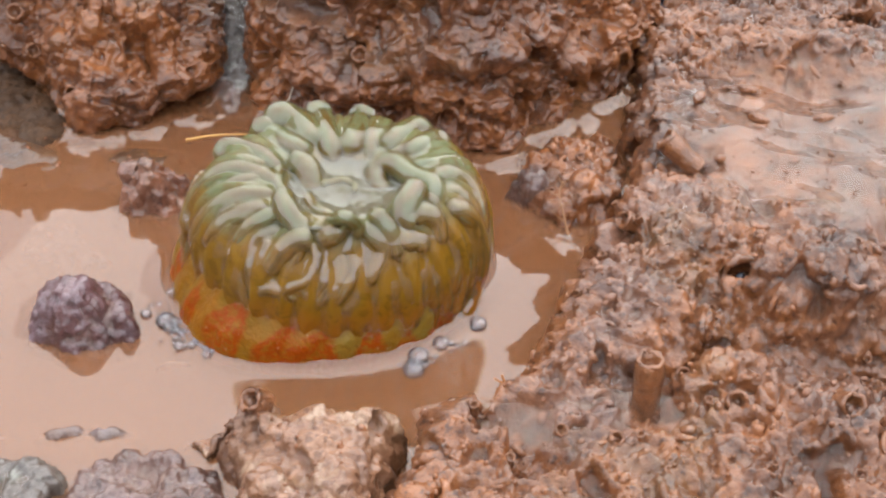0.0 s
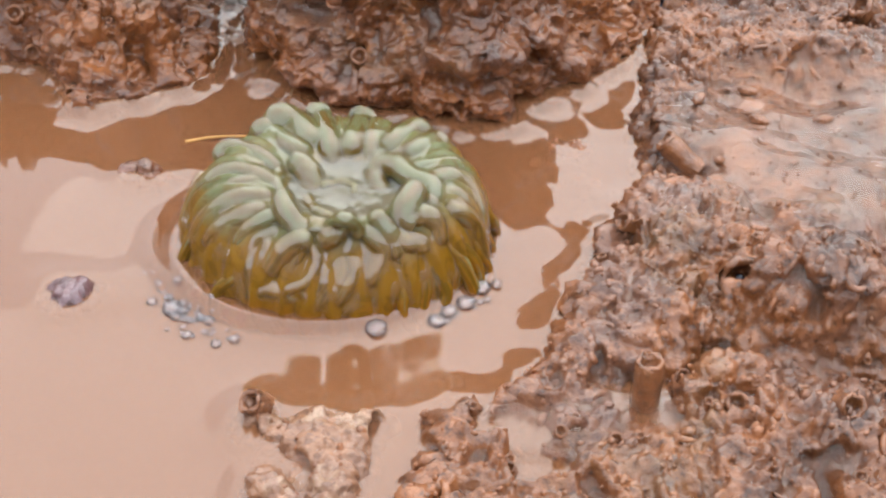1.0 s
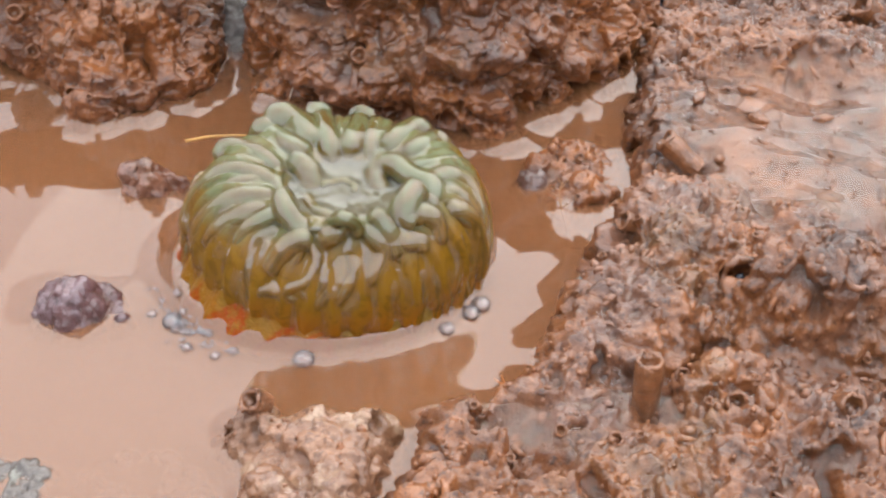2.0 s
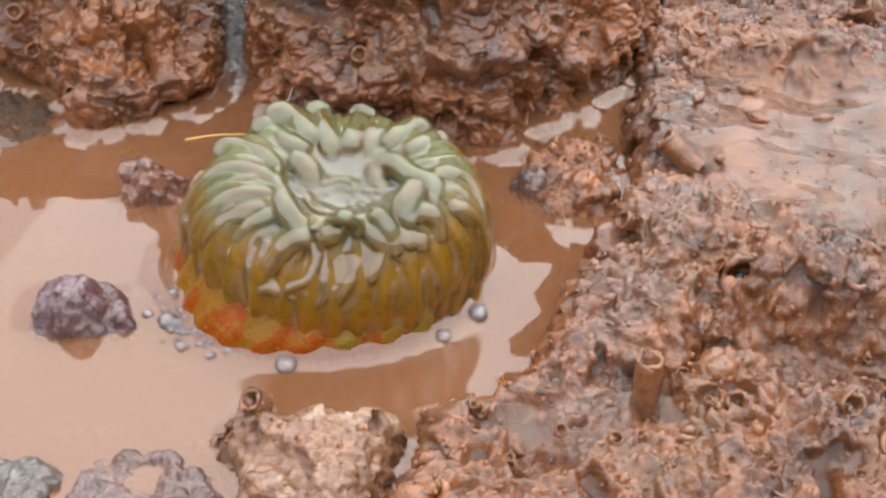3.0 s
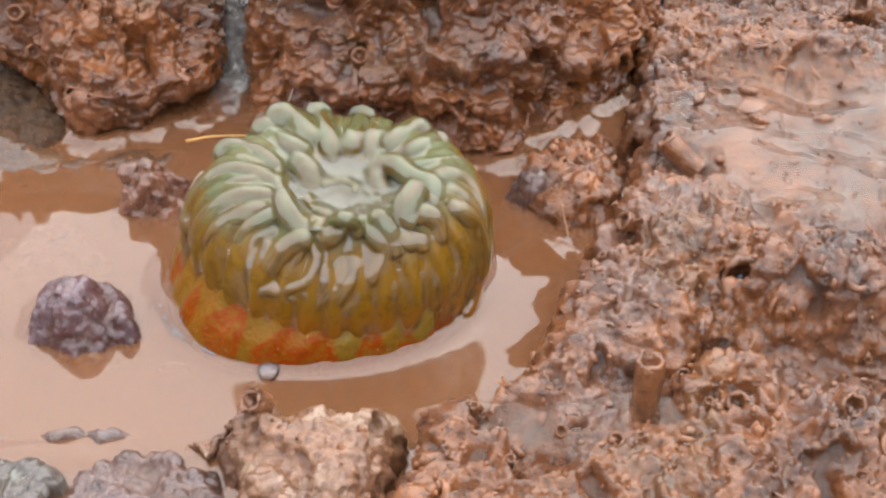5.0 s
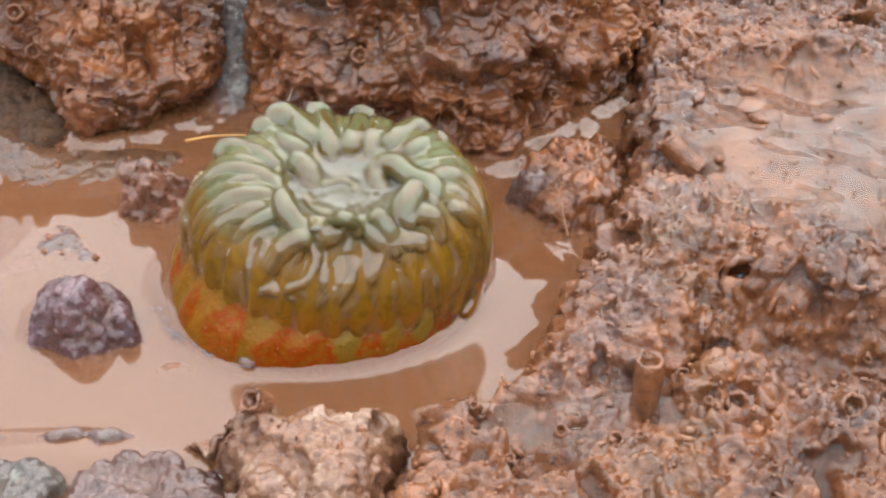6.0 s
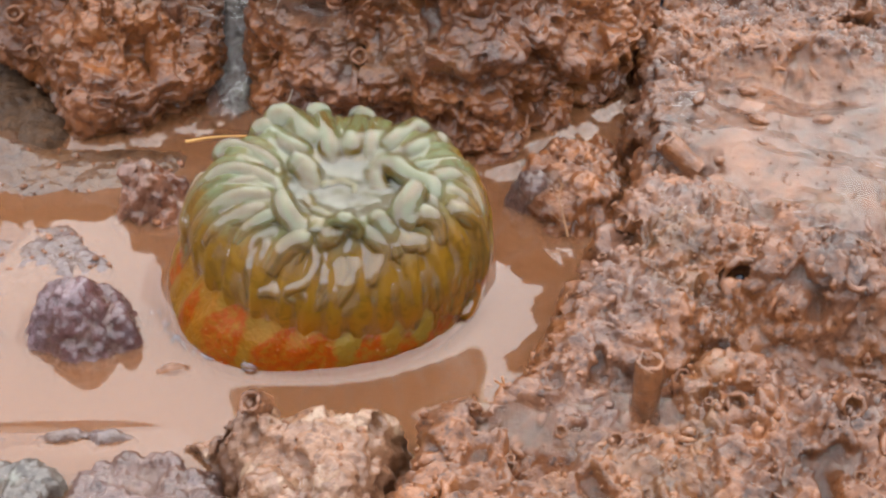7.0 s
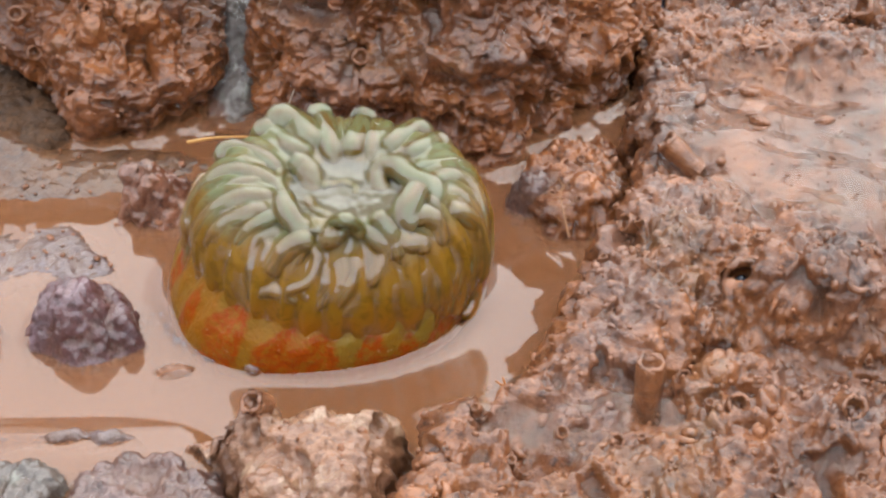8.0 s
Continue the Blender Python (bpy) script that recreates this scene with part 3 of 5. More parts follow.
tagged(new("sunken_rock", rock_mass(
    "sunken_rock", STONE_PURPLE, [(-66, -9), (-57.5, -8), (-57, -13), (-62, -17), (-68, -14)],
    -9, 3.5, 4, 0.3, stone_plain, 0.3, 0.6, 950, wander=0.8)),
    "small dark rock just above the water", "rock", "loose rocks in the pool")


# ---------------------------------------------------------------- tubes along a line
def tube_along(points, radii, sides=10, both=False):
    """Vertices and faces of a round tube through the points; its last end, or both, closed with a rounded cap."""
    pts = [Vector(p) for p in points]
    verts, faces = [], []
    side = None
    for i, p in enumerate(pts):
        way = (pts[min(i + 1, len(pts) - 1)] - pts[max(i - 1, 0)]).normalized()
        if side is None:
            side = way.cross(Vector((0.3, 0.2, 1))).normalized()
        side = (side - way * side.dot(way)).normalized()
        up = way.cross(side)
        for k in range(sides):
            a = 2 * math.pi * k / sides
            verts.append(p + (side * math.cos(a) + up * math.sin(a)) * radii[i])
    for i in range(len(pts) - 1):
        for k in range(sides):
            b = i * sides
            faces.append((b + k, b + (k + 1) % sides, b + sides + (k + 1) % sides, b + sides + k))
    if both:
        verts.append(pts[0] + (pts[0] - pts[1]).normalized() * radii[0] * 0.5)
        faces += [((k + 1) % sides, k, len(verts) - 1) for k in range(sides)]
    verts.append(pts[-1] + (pts[-1] - pts[-2]).normalized() * radii[-1] * 0.5)
    b = (len(pts) - 1) * sides
    faces += [(b + k, b + (k + 1) % sides, len(verts) - 1) for k in range(sides)]
    return verts, faces


def shape_of(name, verts, faces, material):
    return grid_mesh(name, [Vector(v) * MM for v in verts], faces, material)


def part(name, mesh, parent, label=""):
    ob = new(name, mesh)
    ob.parent = parent
    return tagged(ob, label)


# ---------------------------------------------------------------- the anemone
MOUTH, CROWN = (4.6, -0.6), (2.6, 3.0)


def slump(a, far):
    """How much lower the crown hangs on the side of the open water, far out from the mouth."""
    far = min(1, max(0, far))
    return 4.6 * max(0, -math.sin(a)) ** 1.3 * far * far * (3 - 2 * far)


def crown_point(turn, r, z):
    """A place on the crown, whose rings lie round the mouth inside and round the column outside."""
    a, q = radians(turn), min(1, max(0, (r - 6) / 15))
    cx, cy = (m + (c - m) * q for m, c in zip(MOUTH, CROWN))
    return (cx + r * math.cos(a), cy + (0.9 - 0.03 * q) * r * math.sin(a), z - slump(a, (r - 11) / 11))


SWAYING = []
CLOAK = ([], [])


def cloaked(verts, faces):
    """Adds a closed form to those that the film of water covers."""
    start = len(CLOAK[0])
    CLOAK[0].extend(verts)
    CLOAK[1].extend(tuple(start + k for k in f) for f in faces)


def rounded(s):
    """The share of its girth that a tentacle keeps at s of its length: both ends are round."""
    if s < 0.1:
        return math.sqrt(max(0.1, 1 - ((0.1 - s) / 0.105) ** 2))
    if s > 0.88:
        return math.sqrt(max(0.1, 1 - ((s - 0.88) / 0.125) ** 2))
    return 1.0


def girthed(mesh, sides, rings, long):
    """Notes on a tube's mesh how far round and along it each place lies, for the stripes of its skin."""
    places = [(math.cos(2 * math.pi * k / sides), math.sin(2 * math.pi * k / sides), long * i) for i in range(rings) for k in range(sides)]
    places += [(0, 0, 0), (0, 0, long * rings)]
    mesh.attributes.new("girth", "FLOAT_VECTOR", "POINT").data.foreach_set("vector", [c for p in places for c in p])
    return mesh


def tentacle(parent, turn, keys, width, swirl, seed):
    """A tentacle of the fringe: keys of (distance from the mouth, height), leaning round the crown by swirl degrees on its way
    down. It turns about its upper end when the water lifts it."""
    rnd = random.Random(seed)
    n = len(keys)
    wob, phase = rnd.uniform(0.8, 3.4), rnd.uniform(0, 6.3)
    line = [crown_point(turn + swirl * i / (n - 1) + wob * math.sin(phase + 1.7 * i), r, z) for i, (r, z) in enumerate(keys)]
    root = np.array(line[0])
    radii = [width / 2 * (1 - 0.35 * i / 19) * rounded(i / 19) * (1 + 0.05 * math.sin(20 * i / 19 + phase)) for i in range(20)]
    verts, faces = tube_along([p - root for p in glide(line, 20)], radii, 12, True)
    ob = part("tentacle", girthed(shape_of("tentacle", verts, faces, FLESH_TENTACLE), 12, 20, 0.05), parent)
    ob.matrix_basis = pose(*(root * MM))
    SWAYING.append((ob, root * MM, radians(turn), rnd.uniform(0.6, 1.3)))


def finger(parent, width, *line):
    """A tentacle through the given places, fat in the middle and round at its ends."""
    phase = line[0][0] + line[0][1]
    radii = [width / 2 * (0.86 + 0.14 * math.sin(math.pi * i / 23)) * rounded(i / 23) * (1 + 0.03 * math.sin(15 * i / 23 + phase)) for i in range(24)]
    verts, faces = tube_along(glide(line, 24), radii, 16, True)
    part("tentacle", girthed(shape_of("tentacle", verts, faces, FLESH_TENTACLE), 16, 24, 0.05), parent)
    cloaked(verts, faces)


def rust_at(turn, z):
    """How strong the rust-red blotches of the column are, at a turn in degrees and a height in millimetres."""
    spots = [(214, 3.5, 6.5), (235, 6.5, 10.5), (256, 6.0, 8.0), (268, 8, 7.0), (288, 4.5, 5.5), (301, 4, 3.5), (320, 9, 4), (345, 8, 5), (20, 9, 8), (60, 10, 8), (105, 9, 9), (150, 9, 8), (185, 5, 7)]
    best = 0.0
    for at, wide, tall in spots:
        off = (turn - at + 180) % 360 - 180
        best = max(best, 1.65 - abs(off) / wide - max(0, z - tall * 0.6) / tall)
    return best


def make_anemone():
    whole = tagged(new("sea_anemone"), "olive-green sea anemone with folded tentacles and rust-red blotches", "sea anemone")
    rounds, rings = 150, 46
    profile = glide([(28.6, -9), (29.2, -3), (29.2, 2), (28.2, 6.5), (26.4, 12), (24.4, 17.5), (20, 21.2), (14, 22)], rings)
    verts = []
    for j, (r, z) in enumerate(profile):
        for k in range(rounds):
            a = 2 * math.pi * k / rounds
            lean = (z + 2) / 24
            fold = 0.55 * math.sin(26 * a + 0.6 * math.sin(3 * a)) * min(1, max(0, z / 6)) + 0.7 * math.sin(3 * a + 1) + 0.5 * math.sin(5 * a)
            verts.append((-1.6 + 4.4 * min(1, lean * 1.5) + (r + fold) * math.cos(a), 3.5 + 0.86 * (r + fold) * math.sin(a), z - 1.15 * slump(a, (z - 3) / 12)))
    faces = [(j * rounds + k, j * rounds + (k + 1) % rounds, (j + 1) * rounds + (k + 1) % rounds, (j + 1) * rounds + k)
             for j in range(rings - 1) for k in range(rounds)]
    column = shape_of("column", verts, faces, FLESH_COLUMN)
    column.attributes.new("rust", "FLOAT", "POINT").data.foreach_set("value", [rust_at(360 * k / rounds, z) for r, z in profile for k in range(rounds)])
    part("column", column, whole, "olive column with rust-red blotches")

    verts, faces = [], []
    dish = glide([(18, 23), (13, 22.6), (9, 22), (5.5, 21.7), (3, 22.0), (1.6, 21.9), (0.05, 21.8)], 20)
    for r, z in dish:
        for k in range(72):
            a = 2 * math.pi * k / 72
            x, y, _ = crown_point(360 * k / 72, r * (1 + 0.06 * math.sin(2 * a + 1)), 0)
            verts.append((x, y, z))
    for j in range(len(dish) - 1):
        faces += [(j * 72 + k, j * 72 + (k + 1) % 72, (j + 1) * 72 + (k + 1) % 72, (j + 1) * 72 + k) for k in range(72)]
    part("oral_disc", shape_of("oral_disc", verts, faces, FLESH_DISC), whole, "grey-green oral disc")
    lips = [(3.0 + 2.9 * math.cos(2.9 - i * 0.26), 0.6 + 2.0 * math.sin(2.9 - i * 0.26), 22.2 + 0.2 * math.sin(i * 1.3)) for i in range(14)]
    verts, faces = tube_along(lips, [0.6] * 14, 8, True)
    part("mouth", shape_of("mouth", verts, faces, FLESH_TENTACLE), whole, "amber lip of the mouth")
    cloaked(verts, faces)

    verts, faces = [], []
    fill = glide([(10, 21.8), (14, 23.9), (18.5, 24.4), (22.6, 21.6), (24.9, 17.2), (25.6, 13), (25.2, 9.5), (23.5, 6.5)], 34)
    for j, (r, z) in enumerate(fill):
        for k in range(180):
            a = 2 * math.pi * k / 180
            fold = 0.75 + 0.45 * math.sin(33 * a + 1.5 * math.sin(4 * a) + 0.12 * j) + 0.25 * math.sin(57 * a - 0.2 * j)
            verts.append(crown_point(2 * k, r + fold * min(1, j / 8), z + 0.5 * fold))
    for j in range(33):
        faces += [(j * 180 + k, j * 180 + (k + 1) % 180, (j + 1) * 180 + (k + 1) % 180, (j + 1) * 180 + k) for k in range(180)]
    part("crown", shape_of("crown", verts, faces, FLESH_TENTACLE), whole, "folded flesh between the tentacles")

    # the tentacles that show, each along its own line
    finger(whole, 6.2, (-2.2, 11.4, 23.1), (-3.6, 15.7, 23.8), (-6.5, 20.4, 23.0), (-8.7, 20.3, 24.3), (-9.7, 21.8, 21.1), (-10.0, 22.2, 16.3))
    finger(whole, 4.7, (-2.5, 9.6, 22.8), (-6.4, 11.8, 23.6), (-10.5, 18.0, 22.3), (-11.8, 17.9, 23.3), (-13.1, 19.2, 20.1), (-13.4, 19.6, 15.3))
    finger(whole, 3.1, (-3.0, 11.1, 23.3), (-5.4, 15.4, 23.9), (-7.5, 19.2, 23.0), (-8.4, 20.7, 19.8), (-8.7, 21.2, 15.0))
    finger(whole, 5.0, (1.5, 8.8, 22.2), (0.3, 14.2, 23.5), (-1.6, 21.5, 23.2), (-2.0, 21.7, 24.3), (-2.4, 23.4, 21.1), (-2.5, 23.9, 16.3))
    finger(whole, 2.5, (2.6, 12.4, 23.2), (2.1, 16.9, 23.9), (1.6, 21.3, 23.7))
    finger(whole, 5.2, (4.1, 9.9, 22.4), (4.9, 14.3, 23.4), (5.6, 21.9, 22.1), (6.1, 21.7, 23.3), (6.5, 23.4, 20.1), (6.5, 23.9, 15.3))
    finger(whole, 2.7, (7.8, 9.2, 22.5), (8.1, 14.7, 23.8), (8.3, 20.2, 23.2), (8.8, 21.9, 20.0), (9.0, 22.4, 15.2))
    finger(whole, 2.5, (9.5, 11.2, 23.2), (8.9, 15.5, 23.9), (9.1, 20.0, 23.5), (9.8, 21.7, 20.3), (9.9, 22.2, 15.5))
    finger(whole, 4.7, (10.5, 10.7, 23.1), (12.7, 14.0, 23.8), (15.2, 18.1, 22.9), (16.4, 18.2, 23.2), (17.6, 19.5, 20.0), (18.0, 19.9, 15.2))
    finger(whole, 2.6, (11.4, 8.6, 22.8), (14.3, 10.5, 23.6), (16.8, 12.0, 23.9))
    finger(whole, 4.5, (13.9, 8.6, 23.2), (16.9, 10.8, 23.8), (19.1, 16.1, 21.7), (19.9, 15.5, 22.0), (21.4, 16.5, 18.8), (21.8, 16.8, 14.0))
    finger(whole, 3.0, (15.0, 5.3, 23.0), (18.9, 5.3, 23.8), (22.4, 6.8, 23.0), (24.2, 6.9, 21.6), (25.9, 7.2, 18.4), (26.4, 7.3, 13.6))
    finger(whole, 4.3, (17.7, -0.5, 23.4), (21.4, 1.6, 23.6), (24.5, 2.6, 21.5), (26.5, -0.1, 18.0), (27.3, -2.6, 13.1))
    finger(whole, 3.0, (19.4, -3.5, 23.1), (22.8, -0.9, 22.1), (25.7, -1.3, 18.9), (27.5, -2.0, 13.3), (28.0, -3.0, 8.5))
    finger(whole, 4.2, (11.4, 1.3, 20.0), (9.4, 3.4, 21.5), (10.1, 5.6, 22.8), (12.7, 5.1, 23.8), (15.7, 1.5, 23.6), (18.9, -1.2, 23.9), (19.6, -4.9, 22.2))
    finger(whole, 4.8, (16.2, -9.4, 21.5), (14.4, -9.0, 23.1), (15.5, -6.4, 24.7), (16.8, -3.2, 25.2))
    finger(whole, 2.3, (17.8, -4.4, 23.9), (19.3, -5.1, 23.0), (20.0, -6.2, 21.2))
    finger(whole, 3.8, (15.5, -9.0, 22.3), (17.8, -8.0, 22.8), (19.7, -8.3, 20.9), (20.2, -10.1, 17.5))
    finger(whole, 4.3, (21.2, -5.1, 21.9), (23.8, -4.1, 20.3), (25.8, -3.2, 17.0), (27.1, -3.9, 11.7), (26.9, -5.6, 6.7))
    finger(whole, 2.7, (23.1, -5.0, 18.8), (24.8, -5.1, 15.6), (25.5, -6.3, 11.0), (24.9, -8.1, 6.2))
    finger(whole, 3.5, (21.4, -6.3, 19.4), (22.7, -7.2, 16.6), (22.7, -9.3, 12.2), (21.8, -11.4, 7.6))
    finger(whole, 3.6, (13.4, -13.8, 17.8), (12.6, -12.4, 20.5), (11.2, -11.4, 23.1), (9.4, -10.6, 25.1))
    finger(whole, 3.7, (13.0, -10.2, 21.7), (14.8, -12.0, 19.9), (16.9, -11.4, 19.5), (17.4, -12.3, 17.8))
    finger(whole, 2.4, (14.1, -11.0, 20.6), (14.4, -12.7, 18.3), (13.5, -14.3, 17.0))
    finger(whole, 1.9, (13.0, -12.5, 19.3), (12.1, -14.2, 17.7), (11.3, -15.9, 15.9))
    finger(whole, 3.3, (7.5, -11.2, 22.8), (9.5, -12.7, 21.8), (11.2, -13.5, 19.5), (10.0, -15.3, 17.0), (8.6, -17.1, 14.7))
    finger(whole, 1.8, (8.8, -13.3, 20.0), (8.4, -15.3, 17.4), (7.5, -17.1, 15.3))
    finger(whole, 3.7, (1.3, -13.5, 21.1), (2.8, -13.4, 22.3), (4.3, -13.2, 23.5))
    finger(whole, 2.4, (2.0, -12.9, 22.9), (3.2, -12.3, 24.4), (5.4, -14.4, 26.4), (6.9, -13.1, 23.9), (7.0, -14.1, 22.3))
    finger(whole, 1.7, (3.9, -14.6, 21.9), (4.5, -14.0, 23.4), (5.4, -13.5, 24.1), (6.2, -13.9, 23.6))
    finger(whole, 2.0, (6.6, -14.1, 19.4), (7.5, -15.6, 17.3), (7.5, -17.1, 15.3))
    finger(whole, 2.4, (6.0, -14.6, 19.8), (6.6, -16.2, 17.5), (5.2, -17.9, 14.8), (2.8, -18.8, 11.5))
    finger(whole, 1.9, (4.4, -14.8, 19.7), (4.9, -16.4, 17.4), (3.6, -18.0, 14.8), (1.1, -18.7, 11.8))
    finger(whole, 1.5, (3.5, -15.2, 18.8), (3.7, -16.8, 16.8), (2.3, -18.1, 14.3))
    finger(whole, 1.7, (7.7, -14.2, 18.9), (8.6, -15.9, 16.7), (6.9, -17.9, 13.6), (4.2, -19.0, 10.3))
    finger(whole, 1.7, (8.9, -16.7, 15.5), (7.4, -18.0, 13.0), (5.1, -19.0, 10.3))
    finger(whole, 4.3, (-0.3, -12.9, 21.4), (-3.1, -13.5, 21.0), (-5.5, -14.1, 18.8), (-7.7, -15.2, 15.8))
    finger(whole, 2.0, (-0.6, -13.7, 21.4), (0.4, -15.4, 19.0), (-0.9, -17.4, 16.1), (-3.8, -17.5, 14.8), (-4.6, -17.7, 13.4), (-2.8, -18.1, 12.5))
    finger(whole, 1.9, (-1.7, -14.0, 20.5), (-3.4, -15.4, 18.1), (-4.8, -16.0, 16.2))
    finger(whole, 1.7, (-2.5, -13.9, 19.3), (-4.1, -15.5, 17.0), (-5.6, -16.6, 14.9))
    finger(whole, 1.9, (-0.3, -15.7, 17.4), (-1.8, -17.5, 14.4), (0.0, -18.4, 12.7))
    finger(whole, 2.2, (1.2, -15.1, 18.1), (1.8, -17.0, 16.0), (0.0, -18.2, 13.2))
    finger(whole, 2.0, (2.5, -17.3, 15.5), (1.2, -18.2, 13.2), (-0.4, -18.7, 11.4))
    finger(whole, 2.8, (-9.6, -15.8, 12.4), (-6.6, -16.7, 13.7), (-4.5, -17.5, 12.6))
    finger(whole, 4.0, (-1.1, -11.4, 21.8), (-3.5, -10.5, 22.7), (-5.2, -8.4, 24.4), (-5.8, -4.6, 24.5))
    finger(whole, 4.4, (-1.6, 2.1, 20.0), (-2.2, 3.7, 22.2), (-3.5, 5.9, 23.4), (-6.0, 5.9, 24.2))
    finger(whole, 2.1, (-7.3, 5.6, 23.0), (-7.7, 2.3, 22.9), (-6.5, -1.6, 22.6))
    finger(whole, 2.4, (-2.4, -0.6, 21.3), (-1.0, -4.3, 21.3), (2.5, -8.8, 22.6))
    finger(whole, 3.6, (-7.7, 4.8, 23.0), (-10.6, 7.8, 23.7), (-14.7, 11.4, 23.1), (-17.9, 12.4, 22.7), (-19.3, 10.1, 21.5))
    finger(whole, 2.6, (-10.1, 4.9, 23.5), (-13.2, 6.0, 23.9), (-15.3, 6.8, 23.7))
    finger(whole, 4.0, (-7.6, 0.8, 22.7), (-11.8, 2.6, 23.6), (-15.5, 3.2, 23.7), (-19.7, 3.0, 21.2), (-23.1, 3.1, 16.1), (-24.4, 0.5, 12.1))
    finger(whole, 2.5, (-8.8, 1.6, 23.1), (-13.4, 0.1, 23.7), (-17.0, -1.2, 22.3))
    finger(whole, 3.9, (-7.5, -3.2, 22.9), (-12.0, -3.6, 23.2), (-16.3, -3.9, 21.5), (-19.8, -4.0, 18.0), (-21.8, -3.9, 12.3))
    finger(whole, 2.5, (-13.3, -5.0, 22.6), (-15.7, -6.0, 20.6), (-17.2, -7.6, 18.2))
    finger(whole, 3.8, (-7.9, -6.6, 22.9), (-12.4, -7.1, 21.8), (-16.5, -7.3, 19.0), (-18.7, -7.5, 15.6))
    finger(whole, 3.2, (-5.7, -8.7, 23.3), (-8.5, -9.3, 22.6), (-11.3, -9.8, 20.6), (-13.4, -10.8, 18.1))
    finger(whole, 2.1, (-5.8, -11.1, 21.5), (-9.3, -11.0, 20.1), (-11.4, -12.2, 17.9))
    finger(whole, 2.1, (-15.1, -8.1, 19.6), (-15.9, -9.4, 17.6), (-16.9, -10.1, 14.9))
    finger(whole, 2.4, (-21.5, 9.3, 19.7), (-23.1, 5.4, 17.8), (-24.4, 2.8, 13.5), (-25.0, 1.2, 7.8))
    finger(whole, 2.2, (-19.7, 9.9, 20.0), (-21.7, 5.9, 18.4), (-22.5, 1.6, 15.3), (-23.9, 1.5, 8.8))
    finger(whole, 2.4, (-24.1, 1.6, 10.6), (-24.7, 0.3, 5.9), (-24.2, -1.3, 1.3))
    finger(whole, 2.0, (-20.4, -4.7, 14.7), (-21.3, -5.2, 10.2), (-20.8, -6.8, 7.0))
    finger(whole, 1.9, (-12.2, -10.7, 18.9), (-12.8, -13.0, 15.6), (-12.2, -14.9, 11.7), (-11.1, -16.2, 7.9))
    finger(whole, 1.9, (-10.2, -11.8, 18.8), (-11.0, -13.9, 15.9), (-10.8, -15.5, 12.2), (-10.5, -16.2, 9.7))
    finger(whole, 1.9, (-7.4, -12.1, 20.4), (-8.6, -13.6, 18.1), (-9.6, -14.8, 15.5))
    finger(whole, 1.9, (-5.5, -12.6, 20.6), (-6.9, -13.7, 18.5), (-8.4, -14.7, 16.5))
    finger(whole, 1.7, (-14.2, -10.9, 17.5), (-14.1, -12.8, 14.2), (-13.1, -14.5, 10.8))
    finger(whole, 3.8, (15.0, -13.1, 16.3), (15.3, -14.4, 13.2), (15.5, -15.3, 9.6))
    finger(whole, 3.4, (18.9, -11.1, 16.0), (19.5, -12.5, 11.6), (19.1, -13.7, 7.0))
    finger(whole, 2.8, (17.1, -12.6, 15.9), (17.4, -13.9, 12.2), (17.2, -14.7, 9.2))
    finger(whole, 3.0, (12.0, -14.8, 15.8), (12.4, -16.1, 12.7), (12.0, -16.9, 10.0))
    finger(whole, 2.9, (23.7, -8.6, 11.6), (23.5, -9.7, 7.5), (22.4, -11.3, 3.8))
    finger(whole, 2.6, (26.8, -4.6, 7.2), (26.0, -6.7, 3.2), (24.4, -9.2, 1.4))
    finger(whole, 2.7, (20.8, -10.7, 14.4), (21.2, -11.9, 9.3), (20.6, -12.9, 5.1))
    finger(whole, 2.2, (9.3, -15.1, 16.7), (10.0, -16.6, 13.7), (9.6, -17.6, 10.9))
    rnd = random.Random(5)
    for i in range(40):
        turn = 9 * i + rnd.uniform(-3, 3)
        if 232 < turn % 360 < 290:
            continue
        low = rnd.uniform(1, 6) if turn % 360 > 290 or turn % 360 < 60 else rnd.uniform(5, 9)
        tentacle(whole, turn, [(21.0, 20.0), (23.4, 16.5), (24.6, 12.5), (25.0, 9), (24.4, low)], 3.0 * rnd.uniform(0.75, 1.2), rnd.uniform(-8, 8), 900 + i)
    verts, faces = [], []
    core = glide([(0.05, 22.1), (8, 22.3), (14, 23.9), (18.5, 24.4), (22.6, 21.6), (24.9, 17.2), (26, 11), (25.5, 5), (22, 1), (0.05, 0)], 40)
    for r, z in core:
        verts += [crown_point(360 * k / 72, r, z) for k in range(72)]
    for j in range(39):
        faces += [(j * 72 + k, (j + 1) * 72 + k, (j + 1) * 72 + (k + 1) % 72, j * 72 + (k + 1) % 72) for k in range(72)]
    cloaked(verts, faces)
    film = part("water_film", shape_of("water_film", *CLOAK, wet_film()), whole, "clear film of water over the folded tentacles")
    fuse = film.modifiers.new("fuse", "REMESH")
    fuse.mode, fuse.voxel_size, fuse.use_smooth_shade = "VOXEL", 0.36 * MM, True
    melt = film.modifiers.new("melt", "SMOOTH")
    melt.factor, melt.iterations = 0.5, 3
    swell = film.modifiers.new("swell", "DISPLACE")
    swell.strength, swell.mid_level = 0.35 * MM, 0
    return whole


make_anemone()


